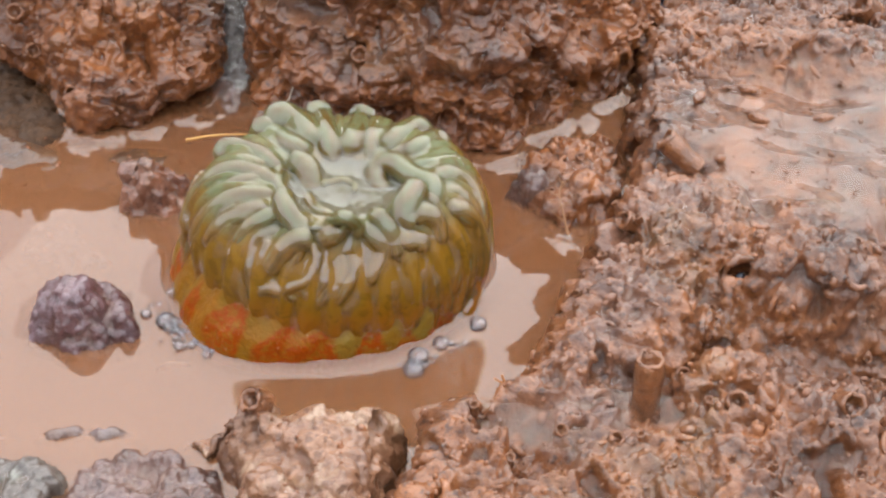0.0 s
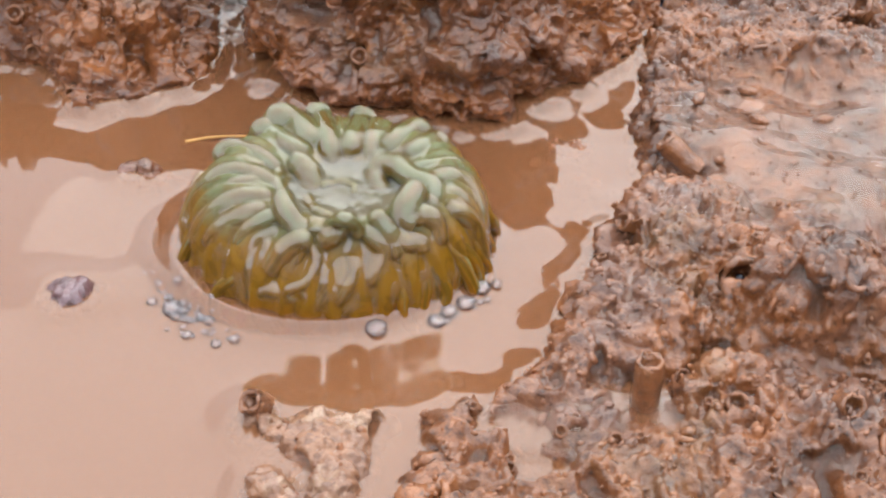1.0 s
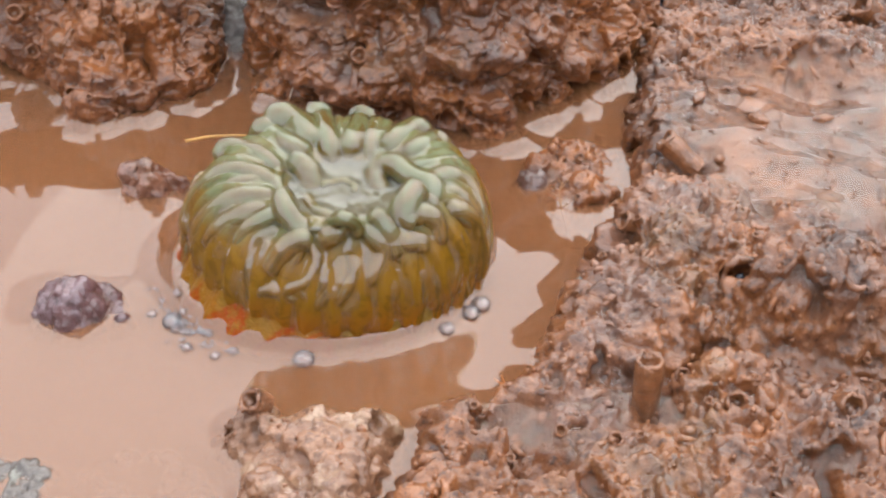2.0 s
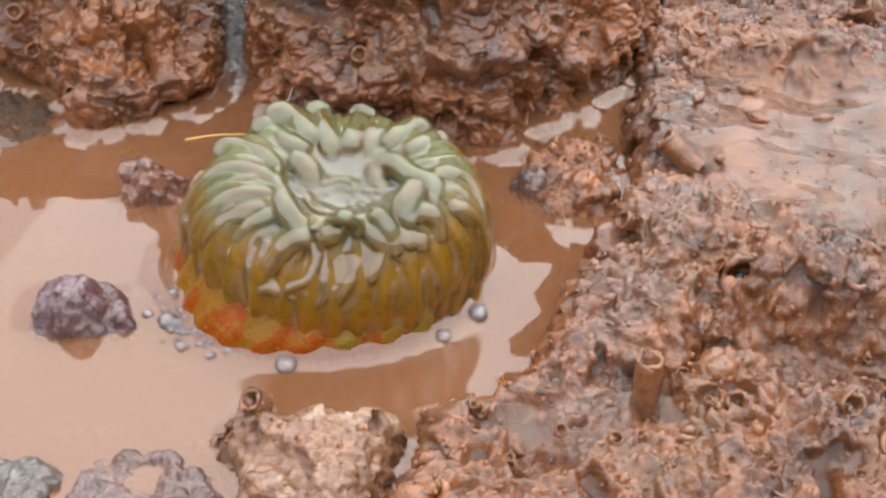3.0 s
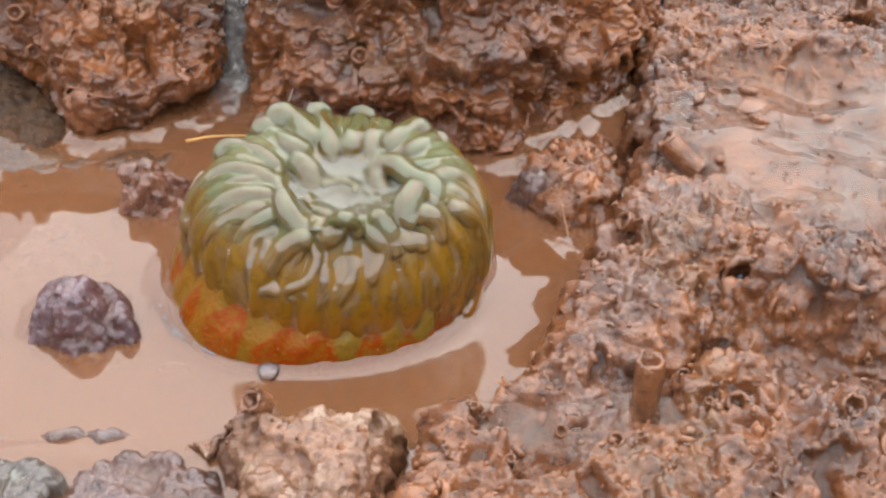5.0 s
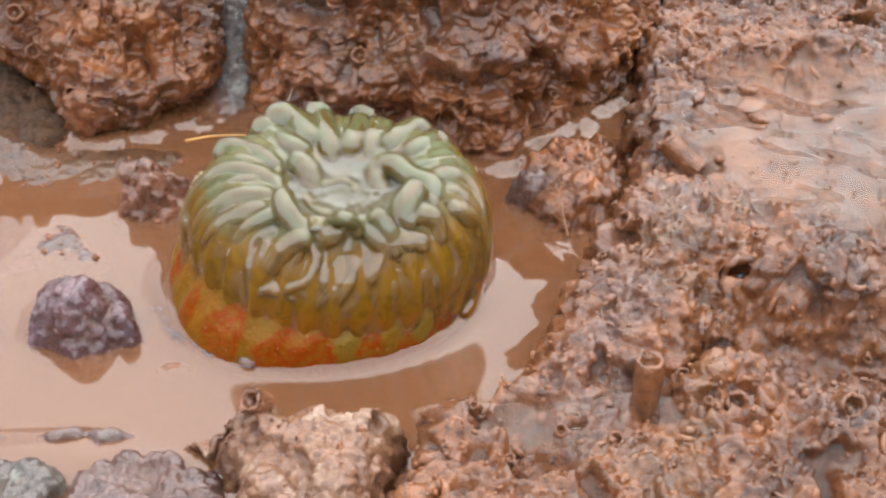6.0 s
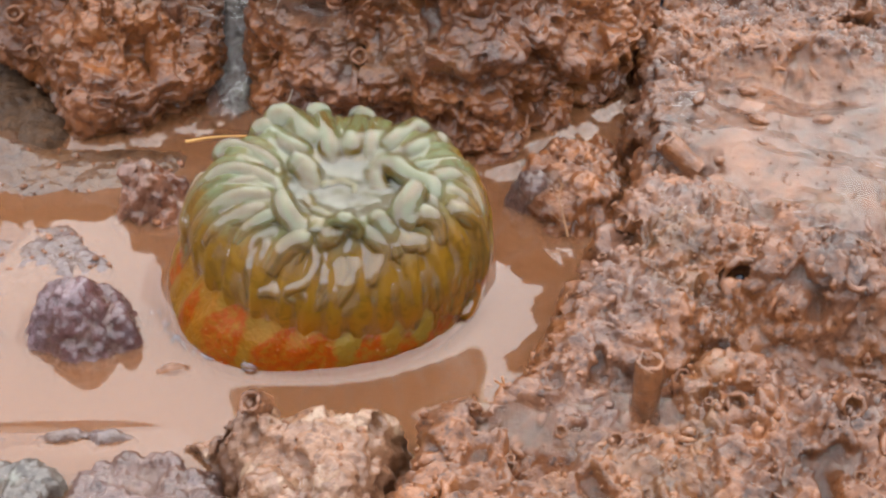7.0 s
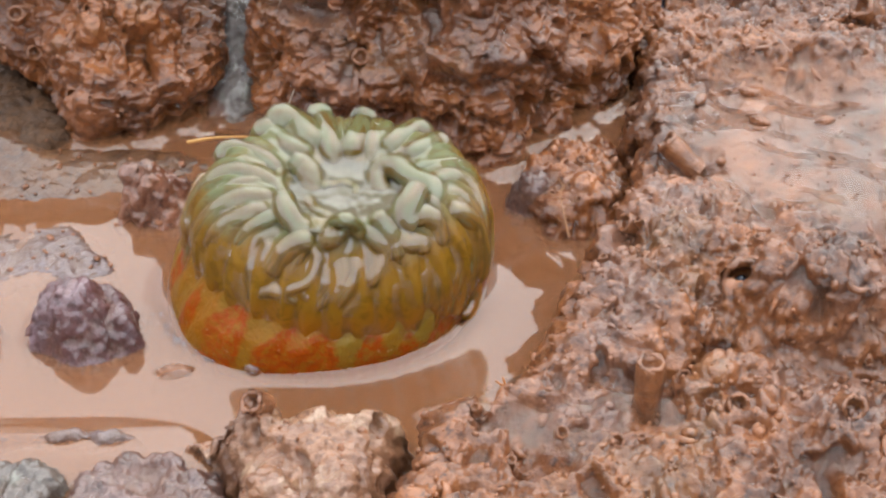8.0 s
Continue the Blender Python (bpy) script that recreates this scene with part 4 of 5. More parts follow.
# ---------------------------------------------------------------- worm tubes, crumbs and weed
def worm_tube_mesh(length, r, seed, bend=0.0):
    """A hollow clay tube with an uneven rim, standing on its foot."""
    rnd = random.Random(seed)
    sides, verts, faces = 14, [], []
    rows = [(-1.5, 1.06)] + [(length * s, 1 + 0.06 * math.sin(9 * s + seed)) for s in (0, 0.25, 0.5, 0.75, 0.93)]
    rows += [(length, 0.97), (length + 0.05 * r, 0.82), (length - 0.1 * r, 0.66), (length - 0.45 * r, 0.6), (length - 0.9 * r, 0.42), (length - 0.95 * r, 0.02)]
    bump = [1 + rnd.uniform(-0.07, 0.07) for _ in range(sides)]
    for z, q in rows:
        off = bend * max(z, 0) ** 2 / max(length, 0.1)
        for k in range(sides):
            a = 2 * math.pi * k / sides
            edge = rnd.uniform(-0.3, 0.2) * r if z > 0.9 * length and q > 0.7 else 0
            verts.append((off + r * q * bump[k] * math.cos(a), r * q * bump[k] * math.sin(a), z + edge))
    for j in range(len(rows) - 1):
        faces += [(j * sides + k, j * sides + (k + 1) % sides, (j + 1) * sides + (k + 1) % sides, (j + 1) * sides + k) for k in range(sides)]
    return shape_of("worm_tube", verts, faces, TUBE)


def set_tube(x, y, length, r, lean, turn, label, seed, z=None, bend=0.0):
    """A tube whose foot stands on the land at x, y and whose top leans by lean degrees towards turn."""
    z = ground_at(x, y) if z is None else z
    ob = new("worm_tube", worm_tube_mesh(length, r, seed, bend))
    ob.matrix_basis = pose(x * MM, y * MM, (z - 0.4) * MM, 0, 0, turn) @ pose(0, 0, 0, 0, lean, 0)
    rnd = random.Random(seed + 70)
    ring = [((0.84 + rnd.uniform(-0.13, 0.13)) * r * math.cos(k * 0.449) + bend * length, (0.84 + rnd.uniform(-0.13, 0.13)) * r * math.sin(k * 0.449), length + rnd.uniform(-0.3, 0.15) * r) for k in range(15)]
    part("rim", shape_of("rim", *tube_along(ring, [0.19 * r * rnd.uniform(0.5, 1.4) for _ in ring], 7), CRUMB), ob, "ragged orange rim")
    return tagged(ob, label, "worm tube", "worm tubes on the mud")


set_tube(51.8, -38.5, 11.5, 2.2, 2, 90, "tall brown worm tube standing upright in the mud", 1)
set_tube(69, 25.5, 7, 2.3, 52, 155, "stout grey-brown worm tube leaning over", 2)
set_tube(-58, 58, 4.5, 1.8, 70, 270, "round orange worm tube with an open mouth", 3, 9)
set_tube(-73, 72, 6, 1.9, 50, 290, "pale pink worm tube with an open mouth", 4, 19)
set_tube(-71, 70, 5, 1.7, 75, 300, "bent orange worm tube", 5, 13)
set_tube(64, -43, 4, 1.6, 40, 260, "brown worm tube with an open mouth", 6)
set_tube(79, -45.5, 3.5, 1.9, 50, 275, "brown worm tube with a wide dark mouth", 7)
set_tube(58, -33.5, 2.5, 1.3, 45, 265, "short brown worm tube with an open mouth", 8)
set_tube(-7, -40.2, 2.0, 2.0, 40, 230, "orange worm tube on the crusted rock", 9)
set_tube(3, 55, 6, 1.8, 60, 280, "coiled orange worm tube", 10, 19)
set_tube(77, 99, 6, 3.6, 50, 200, "thick orange worm tube at a dark hollow", 11)
set_tube(119, 84, 4, 3.0, 50, 200, "thick orange worm tube round a dark hollow", 12)
set_tube(55, 2, 3, 1.8, 60, 200, "orange worm tube on the edge of the bank", 14)
set_tube(38, -47, 2.0, 1.0, 35, 270, "short orange worm tube in wet mud", 15)
set_tube(70.8, -14.5, 3.2, 4.2, 56, 258, "broad dark mouth of a burrow in the mud", 17)
set_tube(46, -49, 1.4, 1.2, 20, 260, "low round worm tube in wet mud", 16)


def scatter_tubes():
    """Small tubes all over the banks, fewest on the drained flat."""
    rnd = random.Random(11)
    kinds = [worm_tube_mesh(rnd.uniform(0.6, 2.4), rnd.uniform(0.4, 1.0), 30 + i, rnd.uniform(0, 0.25)) for i in range(6)]
    for land, count in (("reef_back_left", 16), ("reef_back", 18), ("reef_right", 44), ("reef_shelf", 5)):
        p, n, d = LAND[land]
        good = np.flatnonzero((d > 1) & (p[:, 2] > 3) & (p[:, 1] < 100) & (p[:, 1] > -62) & (p[:, 0] < 118))
        for _ in range(count):
            i = good[rnd.randrange(len(good))]
            x, y, z = p[i]
            if land == "reef_right" and right_calm(x, y) < 0.75 and rnd.random() < 0.8:
                continue
            up = Vector(n[i]) * 1.0 + Vector((rnd.uniform(-0.5, 0.5), rnd.uniform(-0.9, 0.2), 0.5))
            ob = new("worm_tube", kinds[rnd.randrange(6)])
            ob.matrix_basis = Matrix.Translation((x * MM, y * MM, z * MM)) @ up.to_track_quat("Z", "Y").to_matrix().to_4x4()
            tagged(ob, "small open worm tube of orange-brown clay in the mud", "worm tube", "worm tubes on the mud")


scatter_tubes()


def scatter_crumbs():
    """Crumbs of clay and short curled casts, past counting."""
    rnd = random.Random(21)
    ball = bmesh.new()
    bmesh.ops.create_icosphere(ball, subdivisions=1, radius=1)
    bv, bf = [v.co.copy() for v in ball.verts], [[v.index for v in f.verts] for f in ball.faces]
    ball.free()
    verts, faces, cv, cf = [], [], [], []
    for land, count, casts in (("reef_back_left", 260, 25), ("reef_back", 300, 30), ("reef_right", 2600, 110), ("reef_shelf", 90, 10),
                               ("crusted_rock", 60, 0)):
        p, n, d = LAND[land]
        good = np.flatnonzero((d > 0) & (p[:, 2] > 0) & (p[:, 1] < 105) & (p[:, 0] < 130))
        for _ in range(count):
            i = good[rnd.randrange(len(good))]
            if land == "reef_right" and right_calm(p[i, 0], p[i, 1]) < 0.7 and rnd.random() < 0.72:
                continue
            s = rnd.uniform(0.2, 0.5) if rnd.random() < 0.88 else rnd.uniform(0.5, 1.1)
            m = pose(0, 0, 0, rnd.uniform(0, 360), rnd.uniform(0, 360), rnd.uniform(0, 360)).to_3x3()
            b = len(verts)
            verts += [Vector(p[i]) + m @ Vector((v.x * s * 1.5, v.y * s, v.z * s * 0.8)) * (0.85 + 0.3 * rnd.random()) for v in bv]
            faces += [[b + k for k in f] for f in bf]
        for _ in range(casts):
            i = good[rnd.randrange(len(good))]
            a, w = rnd.uniform(0, 6.3), Vector(p[i])
            curl, size, line = rnd.uniform(-0.5, 0.5), rnd.uniform(0.3, 0.65), []
            t1 = Vector(n[i]).cross(Vector((0.1, 0.3, 1))).normalized()
            t2 = Vector(n[i]).cross(t1)
            for k in range(7):
                line.append(w + Vector(n[i]) * 0.25 * size)
                w = w + (t1 * math.cos(a) + t2 * math.sin(a)) * size * 1.1
                a += curl
            v, f = tube_along(line, [size * q for q in (0.5, 0.9, 1, 1.05, 1, 0.9, 0.6)], 7)
            b = len(cv)
            cv += v
            cf += [[b + k for k in q] for q in f]
    tagged(new("clay_crumbs", shape_of("clay_crumbs", verts, faces, CRUMB)), "crumbs of orange clay strewn over the mud", "crumbs", kind="stuff")
    tagged(new("worm_casts", shape_of("worm_casts", cv, cf, CRUMB)), "short curled worm casts on the mud", "worm casts", kind="stuff")


scatter_crumbs()


def scatter_pebbles():
    """Grit and shell bits on the shallow bed beside the bank."""
    rnd = random.Random(33)
    ball = bmesh.new()
    bmesh.ops.create_icosphere(ball, subdivisions=2, radius=1)
    bv, bf = [v.co.copy() for v in ball.verts], [[v.index for v in f.verts] for f in ball.faces]
    ball.free()
    verts, faces = [], []
    for _ in range(170):
        x, y = (rnd.uniform(-84, -34), rnd.uniform(8, 50)) if rnd.random() < 0.8 else (rnd.uniform(20, 42), rnd.uniform(-32, -14))
        z, size = ground_at(x, y), rnd.uniform(0.2, 0.45) if rnd.random() < 0.85 else rnd.uniform(0.45, 0.8)
        m = pose(0, 0, 0, rnd.uniform(-30, 30), rnd.uniform(-30, 30), rnd.uniform(0, 360)).to_3x3()
        b = len(verts)
        verts += [Vector((x, y, z + 0.2 * size)) + m @ Vector((v.x * 1.4, v.y, v.z * 0.6)) * size * (0.85 + 0.3 * rnd.random()) for v in bv]
        faces += [[b + k for k in f] for f in bf]
    tagged(new("bed_grit", shape_of("bed_grit", verts, faces, MUD_BACK)), "brown grit and pebbles strewn over the shallow bed", "grit", kind="stuff")


scatter_pebbles()


def strand(name, keys, thick, material, label, category, twigs=()):
    """A thin stem with twigs; keys in millimetres."""
    whole = tagged(new(name), label, category)
    pts = glide(keys, 14)
    part("stem", shape_of("stem", *tube_along(pts, [thick * (1 - 0.6 * i / 13) for i in range(14)], 6), material), whole)
    for at, way, long in twigs:
        p = pts[at]
        line = glide([p, p + np.array(way) * long * 0.5, p + np.array(way) * long + (0, 0, 0.15 * long)], 6)
        part("twig", shape_of("twig", *tube_along(line, [thick * 0.5 * (1 - 0.12 * i) for i in range(6)], 5), material), whole)


strand("straw", [(-31.4, 38.6, 8), (-25, 39.5, 8.6), (-16, 40.5, 8.2)], 0.35, STRAW, "thin yellow straw lying against the anemone", "straw")
strand("bristle", [(-13.8, 58, 4), (-12.6, 59, 6), (-11.6, 59.5, 8.5)], 0.28, SHELL, "fine pale bristle sticking out of the mud", "bristle")
strand("orange_weed", [(31.4, -30.5, -1), (31.4, -29.8, 2.5), (30.4, -28.6, 5.5)], 0.42, SPRIG, "sprig of orange weed standing in the shallows", "weed",
       [(4, (-0.6, 0.1, 0.6), 2.4), (8, (0.6, 0.1, 0.5), 1.8), (10, (-0.8, 0, 0.4), 2.2)])
strand("brown_weed", [(45, 15.5, 1), (44.3, 19, 3), (43.6, 23, 5.5), (44.4, 25, 7)], 0.28, FRINGE, "thin branching brown weed hanging on the mud", "weed",
       [(3, (-0.7, 0.2, 0.4), 4), (6, (0.7, 0.2, 0.4), 4), (8, (-0.8, 0.2, 0.3), 3.5), (10, (0.6, 0.5, 0.4), 3), (12, (-0.4, 0.6, 0.5), 2.5)])
strand("brown_weed", [(50, 12, 0), (50.4, 14, 2), (50.2, 17, 4)], 0.26, FRINGE, "short branching brown weed hanging on the mud", "weed",
       [(4, (-0.7, 0.2, 0.4), 2.4), (8, (0.7, 0.2, 0.4), 2.6)])


def pebble(name, x, y, sx, sy, sz, material, label, category, up=0.3):
    b = bmesh.new()
    bmesh.ops.create_icosphere(b, subdivisions=3, radius=1)
    for v in b.verts:
        v.co *= 1 + 0.12 * noise.noise(v.co * 1.7 + Vector((x, y, 0)))
        v.co = Vector((v.co.x * sx, v.co.y * sy, v.co.z * sz)) * MM
    mesh = bpy.data.meshes.new(name)
    b.to_mesh(mesh)
    b.free()
    mesh.materials.append(material)
    mesh.shade_smooth()
    ob = new(name, mesh)
    ob.matrix_basis = pose(x * MM, y * MM, (ground_at(x, y) + up * sz) * MM)
    return tagged(ob, label, category)


pebble("shell_bead", 54, 52.5, 1.4, 1.1, 1.1, SHELL, "small round pale shell on the mud", "shell")
pebble("snail", 72.5, 96.5, 5.0, 6.5, 5, DARK, "blue-black snail shell in a hollow of the bank", "snail shell", 0.7)
pebble("tan_pebble", 44.5, 67, 2.8, 2.4, 2.2, TUBE, "round tan pebble stuck in the mud", "pebble")
for x, y, turn in ((85, 52, -25), (84.5, 38, -35), (98, 40, 10), (74, 47, 60)):
    pebble("clay_lump", x, y, 2.3, 1.1, 1.0, CRUMB, "orange lump of clay lying on the wet flat", "clay lump", 0.5).rotation_euler = (0, 0, radians(turn))
pebble("dark_bead", 69.6, -16.6, 0.9, 0.9, 0.9, DARK, "tiny black bead in a burrow of the bank", "snail shell", 0.2)


# ---------------------------------------------------------------- the water
def make_water():
    """The pool's face, drawn up where it wets the anemone and the rocks, with silt hanging below it."""
    edge = np.array([160, 220, 300], float)
    xs = np.concatenate([-edge[::-1] + 30, np.arange(-115, 155, 0.6), edge])
    ys = np.concatenate([-edge[::-1] + 60, np.arange(-85, 145, 0.6), edge])
    x, y = (v.ravel() for v in np.meshgrid(xs, ys))
    def rise_at(names, over, high, long, soften):
        """Water drawn up along the foot of these banks."""
        reach = np.full((len(ys), len(xs)), 30.0)
        for name in names:
            p = LAND[name][0]
            p = p[p[:, 2] > over]
            i, j = np.searchsorted(xs, p[:, 0]), np.searchsorted(ys, p[:, 1])
            reach[np.clip(j, 0, len(ys) - 1), np.clip(i, 0, len(xs) - 1)] = 0
        for _ in range(30):
            for axis in (0, 1):
                for way in (1, -1):
                    reach = np.minimum(reach, np.roll(reach, way, axis) + 0.6)
            for way in (1, -1):
                for way2 in (1, -1):
                    reach = np.minimum(reach, np.roll(np.roll(reach, way, 0), way2, 1) + 0.85)
        face = high * np.exp(-reach / long)
        for _ in range(soften):
            face = (face + np.roll(face, 1, 0) + np.roll(face, -1, 0) + np.roll(face, 1, 1) + np.roll(face, -1, 1)) / 5
        return face.ravel()

    round_foot = np.maximum(np.hypot(x - 0.3, (y - 3.5) / 0.86) - 28.2, 0)
    z = 2.5 * np.exp(-round_foot / 2.6) + rise_at(("reef_back_left", "reef_back"), 4, 2.6, 2.5, 3)
    z = z + rise_at(("reef_right", "crusted_rock"), 5, 1.2, 2.5, 20) + rise_at(("purple_rock", "knobbly_rock"), 4, 0.5, 2.2, 6)
    flat = np.stack([x, y, 0 * x], 1)
    z = z + 0.03 * layered(flat, 26, 2, 77)
    water = tagged(new("water", grid_mesh("water", np.stack([x, y, z], 1) * MM, lattice(len(xs), len(ys)), WATER)),
                   "cloudy orange-brown sea water mirroring a pale sky", "water", kind="structure")
    for depth in (1.2, 2.6, 4.4):
        step = np.linspace(-300, 300, 3)
        sx, sy = (v.ravel() for v in np.meshgrid(step, step))
        part("silt", grid_mesh("silt", np.stack([sx, sy, 0 * sx - depth], 1) * MM, lattice(3, 3), SILT), water)
    return water


WATER_SHEET = make_water()


def make_drape(x, y, rx, ry, turn, low, high):
    """Water drawn up over a ledge that lies just awash: a low rounded swelling."""
    verts, faces = [(0, 0, high)], []
    for ring in range(1, 15):
        q = ring / 14
        for k in range(72):
            a = 2 * math.pi * k / 72
            w = q * (1 + 0.1 * math.sin(3 * a + x) + 0.07 * math.sin(5 * a + y))
            verts.append((rx * w * math.cos(a), ry * w * math.sin(a), low + (high - low) * (1 - q ** 2) + 0.12 * math.sin(4 * a + 6 * q) * q * (1 - q)))
    faces += [(0, 1 + k, 1 + (k + 1) % 72) for k in range(72)]
    for ring in range(13):
        b = 1 + ring * 72
        faces += [(b + k, b + 72 + k, b + 72 + (k + 1) % 72, b + (k + 1) % 72) for k in range(72)]
    ob = new("wet_swelling", shape_of("wet_swelling", verts, faces, WATER))
    ob.matrix_basis = pose(x * MM, y * MM, 0, 0, 0, turn)
    tagged(ob, "cloudy water drawn up over a ledge just awash", "water", "water drawn up over ledges", "structure")


make_drape(-42, -41.5, 46, 14, 2, -2.6, 0.2)
make_drape(-24.7, -19.8, 5.5, 2.6, 8, -3.0, -0.5)


def clear_water(name="clear_film", tint=(0.22, 0.1, 0.05), cloud=0.1, rough=0.08, least=0.032, ripple=0.3):
    """Thin clear water left standing on the mud."""
    n = Nodes(name)
    n.tree.nodes.remove(n.bsdf)
    clear, silt = n.add("ShaderNodeBsdfTransparent", Color=(0.97, 0.95, 0.93, 1)), n.add("ShaderNodeBsdfDiffuse", Color=(*tint, 1))
    body, face = n.add("ShaderNodeMixShader", Fac=cloud), n.add("ShaderNodeMixShader")
    gloss = n.add("ShaderNodeBsdfGlossy", Roughness=rough)
    n.link(clear.outputs[0], body.inputs[1])
    n.link(silt.outputs[0], body.inputs[2])
    n.link(n.bump((n.noise(3.2, 3), ripple)), gloss.inputs["Normal"])
    n.link(n.sheen(least), face.inputs[0])
    n.link(body.outputs[0], face.inputs[1])
    n.link(gloss.outputs[0], face.inputs[2])
    n.link(face.outputs[0], n.out.inputs["Surface"])
    return n.mat


FILM = clear_water()


def puddle(land, x, y, rx, ry, fill, turn=0, tip=0.0):
    """Water standing in the hollows of the mud: fill is the share of the land there that it covers."""
    p = LAND[land][0]
    c, s = math.cos(radians(turn)), math.sin(radians(turn))
    u, v = (p[:, 0] - x) * c + (p[:, 1] - y) * s, -(p[:, 0] - x) * s + (p[:, 1] - y) * c
    over = (u / rx) ** 2 + (v / ry) ** 2 < 1
    flat = p[over, 2] - tip * v[over]
    z = float(np.percentile(flat, fill))
    verts, faces = [(0, 0, 0)], []
    for ring in range(1, 9):
        for k in range(60):
            a = 2 * math.pi * k / 60
            q = ring / 8 * (1 + 0.12 * math.sin(3 * a + x) + 0.08 * math.sin(7 * a + y))
            verts.append((rx * q * math.cos(a), ry * q * math.sin(a), tip * ry * q * math.sin(a) - (0.5 if ring == 8 else 0)))
    faces += [(0, 1 + k, 1 + (k + 1) % 60) for k in range(60)]
    for ring in range(7):
        b = 1 + ring * 60
        faces += [(b + k, b + 60 + k, b + 60 + (k + 1) % 60, b + (k + 1) % 60) for k in range(60)]
    ob = new("puddle", shape_of("puddle", verts, faces, FILM))
    ob.matrix_basis = pose(x * MM, y * MM, z * MM, 0, 0, turn)
    tagged(ob, "thin film of clear water standing on the mud", "puddle", "puddles on the mud", "structure")


puddle("reef_right", 46, -44, 20, 8, 45, -6)
puddle("reef_right", 26, -42, 10, 7, 50)
puddle("reef_right", 110, 66, 20, 10, 35)
puddle("reef_right", 78, 96, 8, 12, 30)
puddle("reef_right", 66, 60, 6, 9, 30)
puddle("reef_shelf", 46, 34, 11, 13, 30)


def water_skin(land, reach, proud, on_flat, skip=2):
    """Water that clings to the mud: it bridges the hollows and leaves the lumps standing out."""
    g, deep, calm = SKIN[land]
    soft = evened(g, reach)
    n = np.cross(np.gradient(soft, axis=1), np.gradient(soft, axis=0))
    n /= np.linalg.norm(n, axis=2)[..., None] + 1e-9
    n[n[..., 2] < -0.2] *= -1
    soft = (soft + n * (proud + (on_flat - proud) * np.clip((1 - calm) / 0.7, 0, 1))[..., None])[::skip, ::skip]
    faces = lattice(soft.shape[1], soft.shape[0])
    faces = faces[(deep[::skip, ::skip].ravel()[faces] > 1.0).all(1)]
    used, back = np.unique(faces, return_inverse=True)
    tagged(new("water_film", grid_mesh("water_film", soft.reshape(-1, 3)[used] * MM, back.reshape(faces.shape), FILM)),
           "thin clear water clinging to the hollows of the mud", "water film", "water films on the mud", "structure")


water_skin("reef_right", 4, -0.42, 0.62)
water_skin("reef_back", 4, -0.35, 0)
water_skin("reef_back_left", 4, -0.35, 0)
water_skin("reef_shelf", 5, 0.0, 0)
for stone in ("crusted_rock", "mottled_rock", "green_rock", "knobbly_rock"):
    water_skin(stone, 4, -0.2, 0)
water_skin("purple_rock", 5, 0.0, 0)
water_skin("mud_plate", 6, 0.0, 0)


def make_trickle():
    """Water running down the cleft between the two banks."""
    verts = []
    for i in range(40):
        t = i / 39
        for k in range(9):
            q = k / 8 - 0.5
            verts.append((-26.9 + 1.2 * math.sin(5 * t) + q * (13 - 6.5 * t), 104 - 43 * t, 12.9 * (1 - t) + 0.8 + 0.1 * math.sin(23 * t + q * 9) + 0.2 * math.sin(9 * t)))
    ob = new("trickle", grid_mesh("trickle", [Vector(v) * MM for v in verts], lattice(9, 40), clear_water("blue_grey_trickle", (0.26, 0.24, 0.25), 0.16, 0.1, 0.05, 1.0)))
    tagged(ob, "thin trickle of water running down a cleft in the mud", "trickle", kind="structure")


make_trickle()


def make_surge(name, long, wide, high, seed):
    """A rolling swell: a low hump with a steep front and a rippled back."""
    xs, ys = np.linspace(-1, 1, 150), np.linspace(-1, 1, 150)
    x, y = (v.ravel() for v in np.meshgrid(xs, ys))
    r = np.sqrt(x * x + y * y)
    hump = np.clip(1 - r ** 3.2, 0, 1)
    flat = np.stack([x * long, y * wide, 0 * x], 1)
    z = (high + 2) * hump ** 1.2 - 2 + hump * (1.7 * soft_noise(flat * (1, 1.5, 1), 26, seed) + 0.5 * soft_noise(flat, 13, seed + 1) + 0.16 * layered(flat * (0.6, 1.4, 1), 7, 2, seed + 2))
    return tagged(new(name, grid_mesh(name, np.stack([x * long, y * wide, z], 1) * MM, lattice(150, 150), CHURNED)),
                  "swell of cloudy sea water rolling into the pool", "wave", "swells", "structure")


SURGES = [make_surge("swell", 62, 40, 7, 3), make_surge("swell", 52, 34, 7, 9)]


# ---------------------------------------------------------------- bubbles
def dome(r, rounds=20, rings=7):
    """A bubble standing out of the water, a little more than half a ball."""
    verts, faces = [], []
    for j in range(rings):
        a = radians(-25 + 115 * j / (rings - 1))
        q = max(math.cos(a), 0.01)
        verts += [(r * q * math.cos(2 * math.pi * k / rounds), r * q * math.sin(2 * math.pi * k / rounds), r * (0.6 * math.sin(a))) for k in range(rounds)]
    for j in range(rings - 1):
        faces += [(j * rounds + k, j * rounds + (k + 1) % rounds, (j + 1) * rounds + (k + 1) % rounds, (j + 1) * rounds + k) for k in range(rounds)]
    return verts, faces


def make_bubble(r, label):
    return tagged(new("bubble", shape_of("bubble", *dome(r), BUBBLE)), label, "bubble", "bubbles on the water")


def drawn_up(x, y):
    """How far the water is drawn up the anemone's side."""
    return 2.4 * math.exp(-max(0, math.hypot(x - 0.3, (y - 3.5) / 0.86) - 28.2) / 2.6)


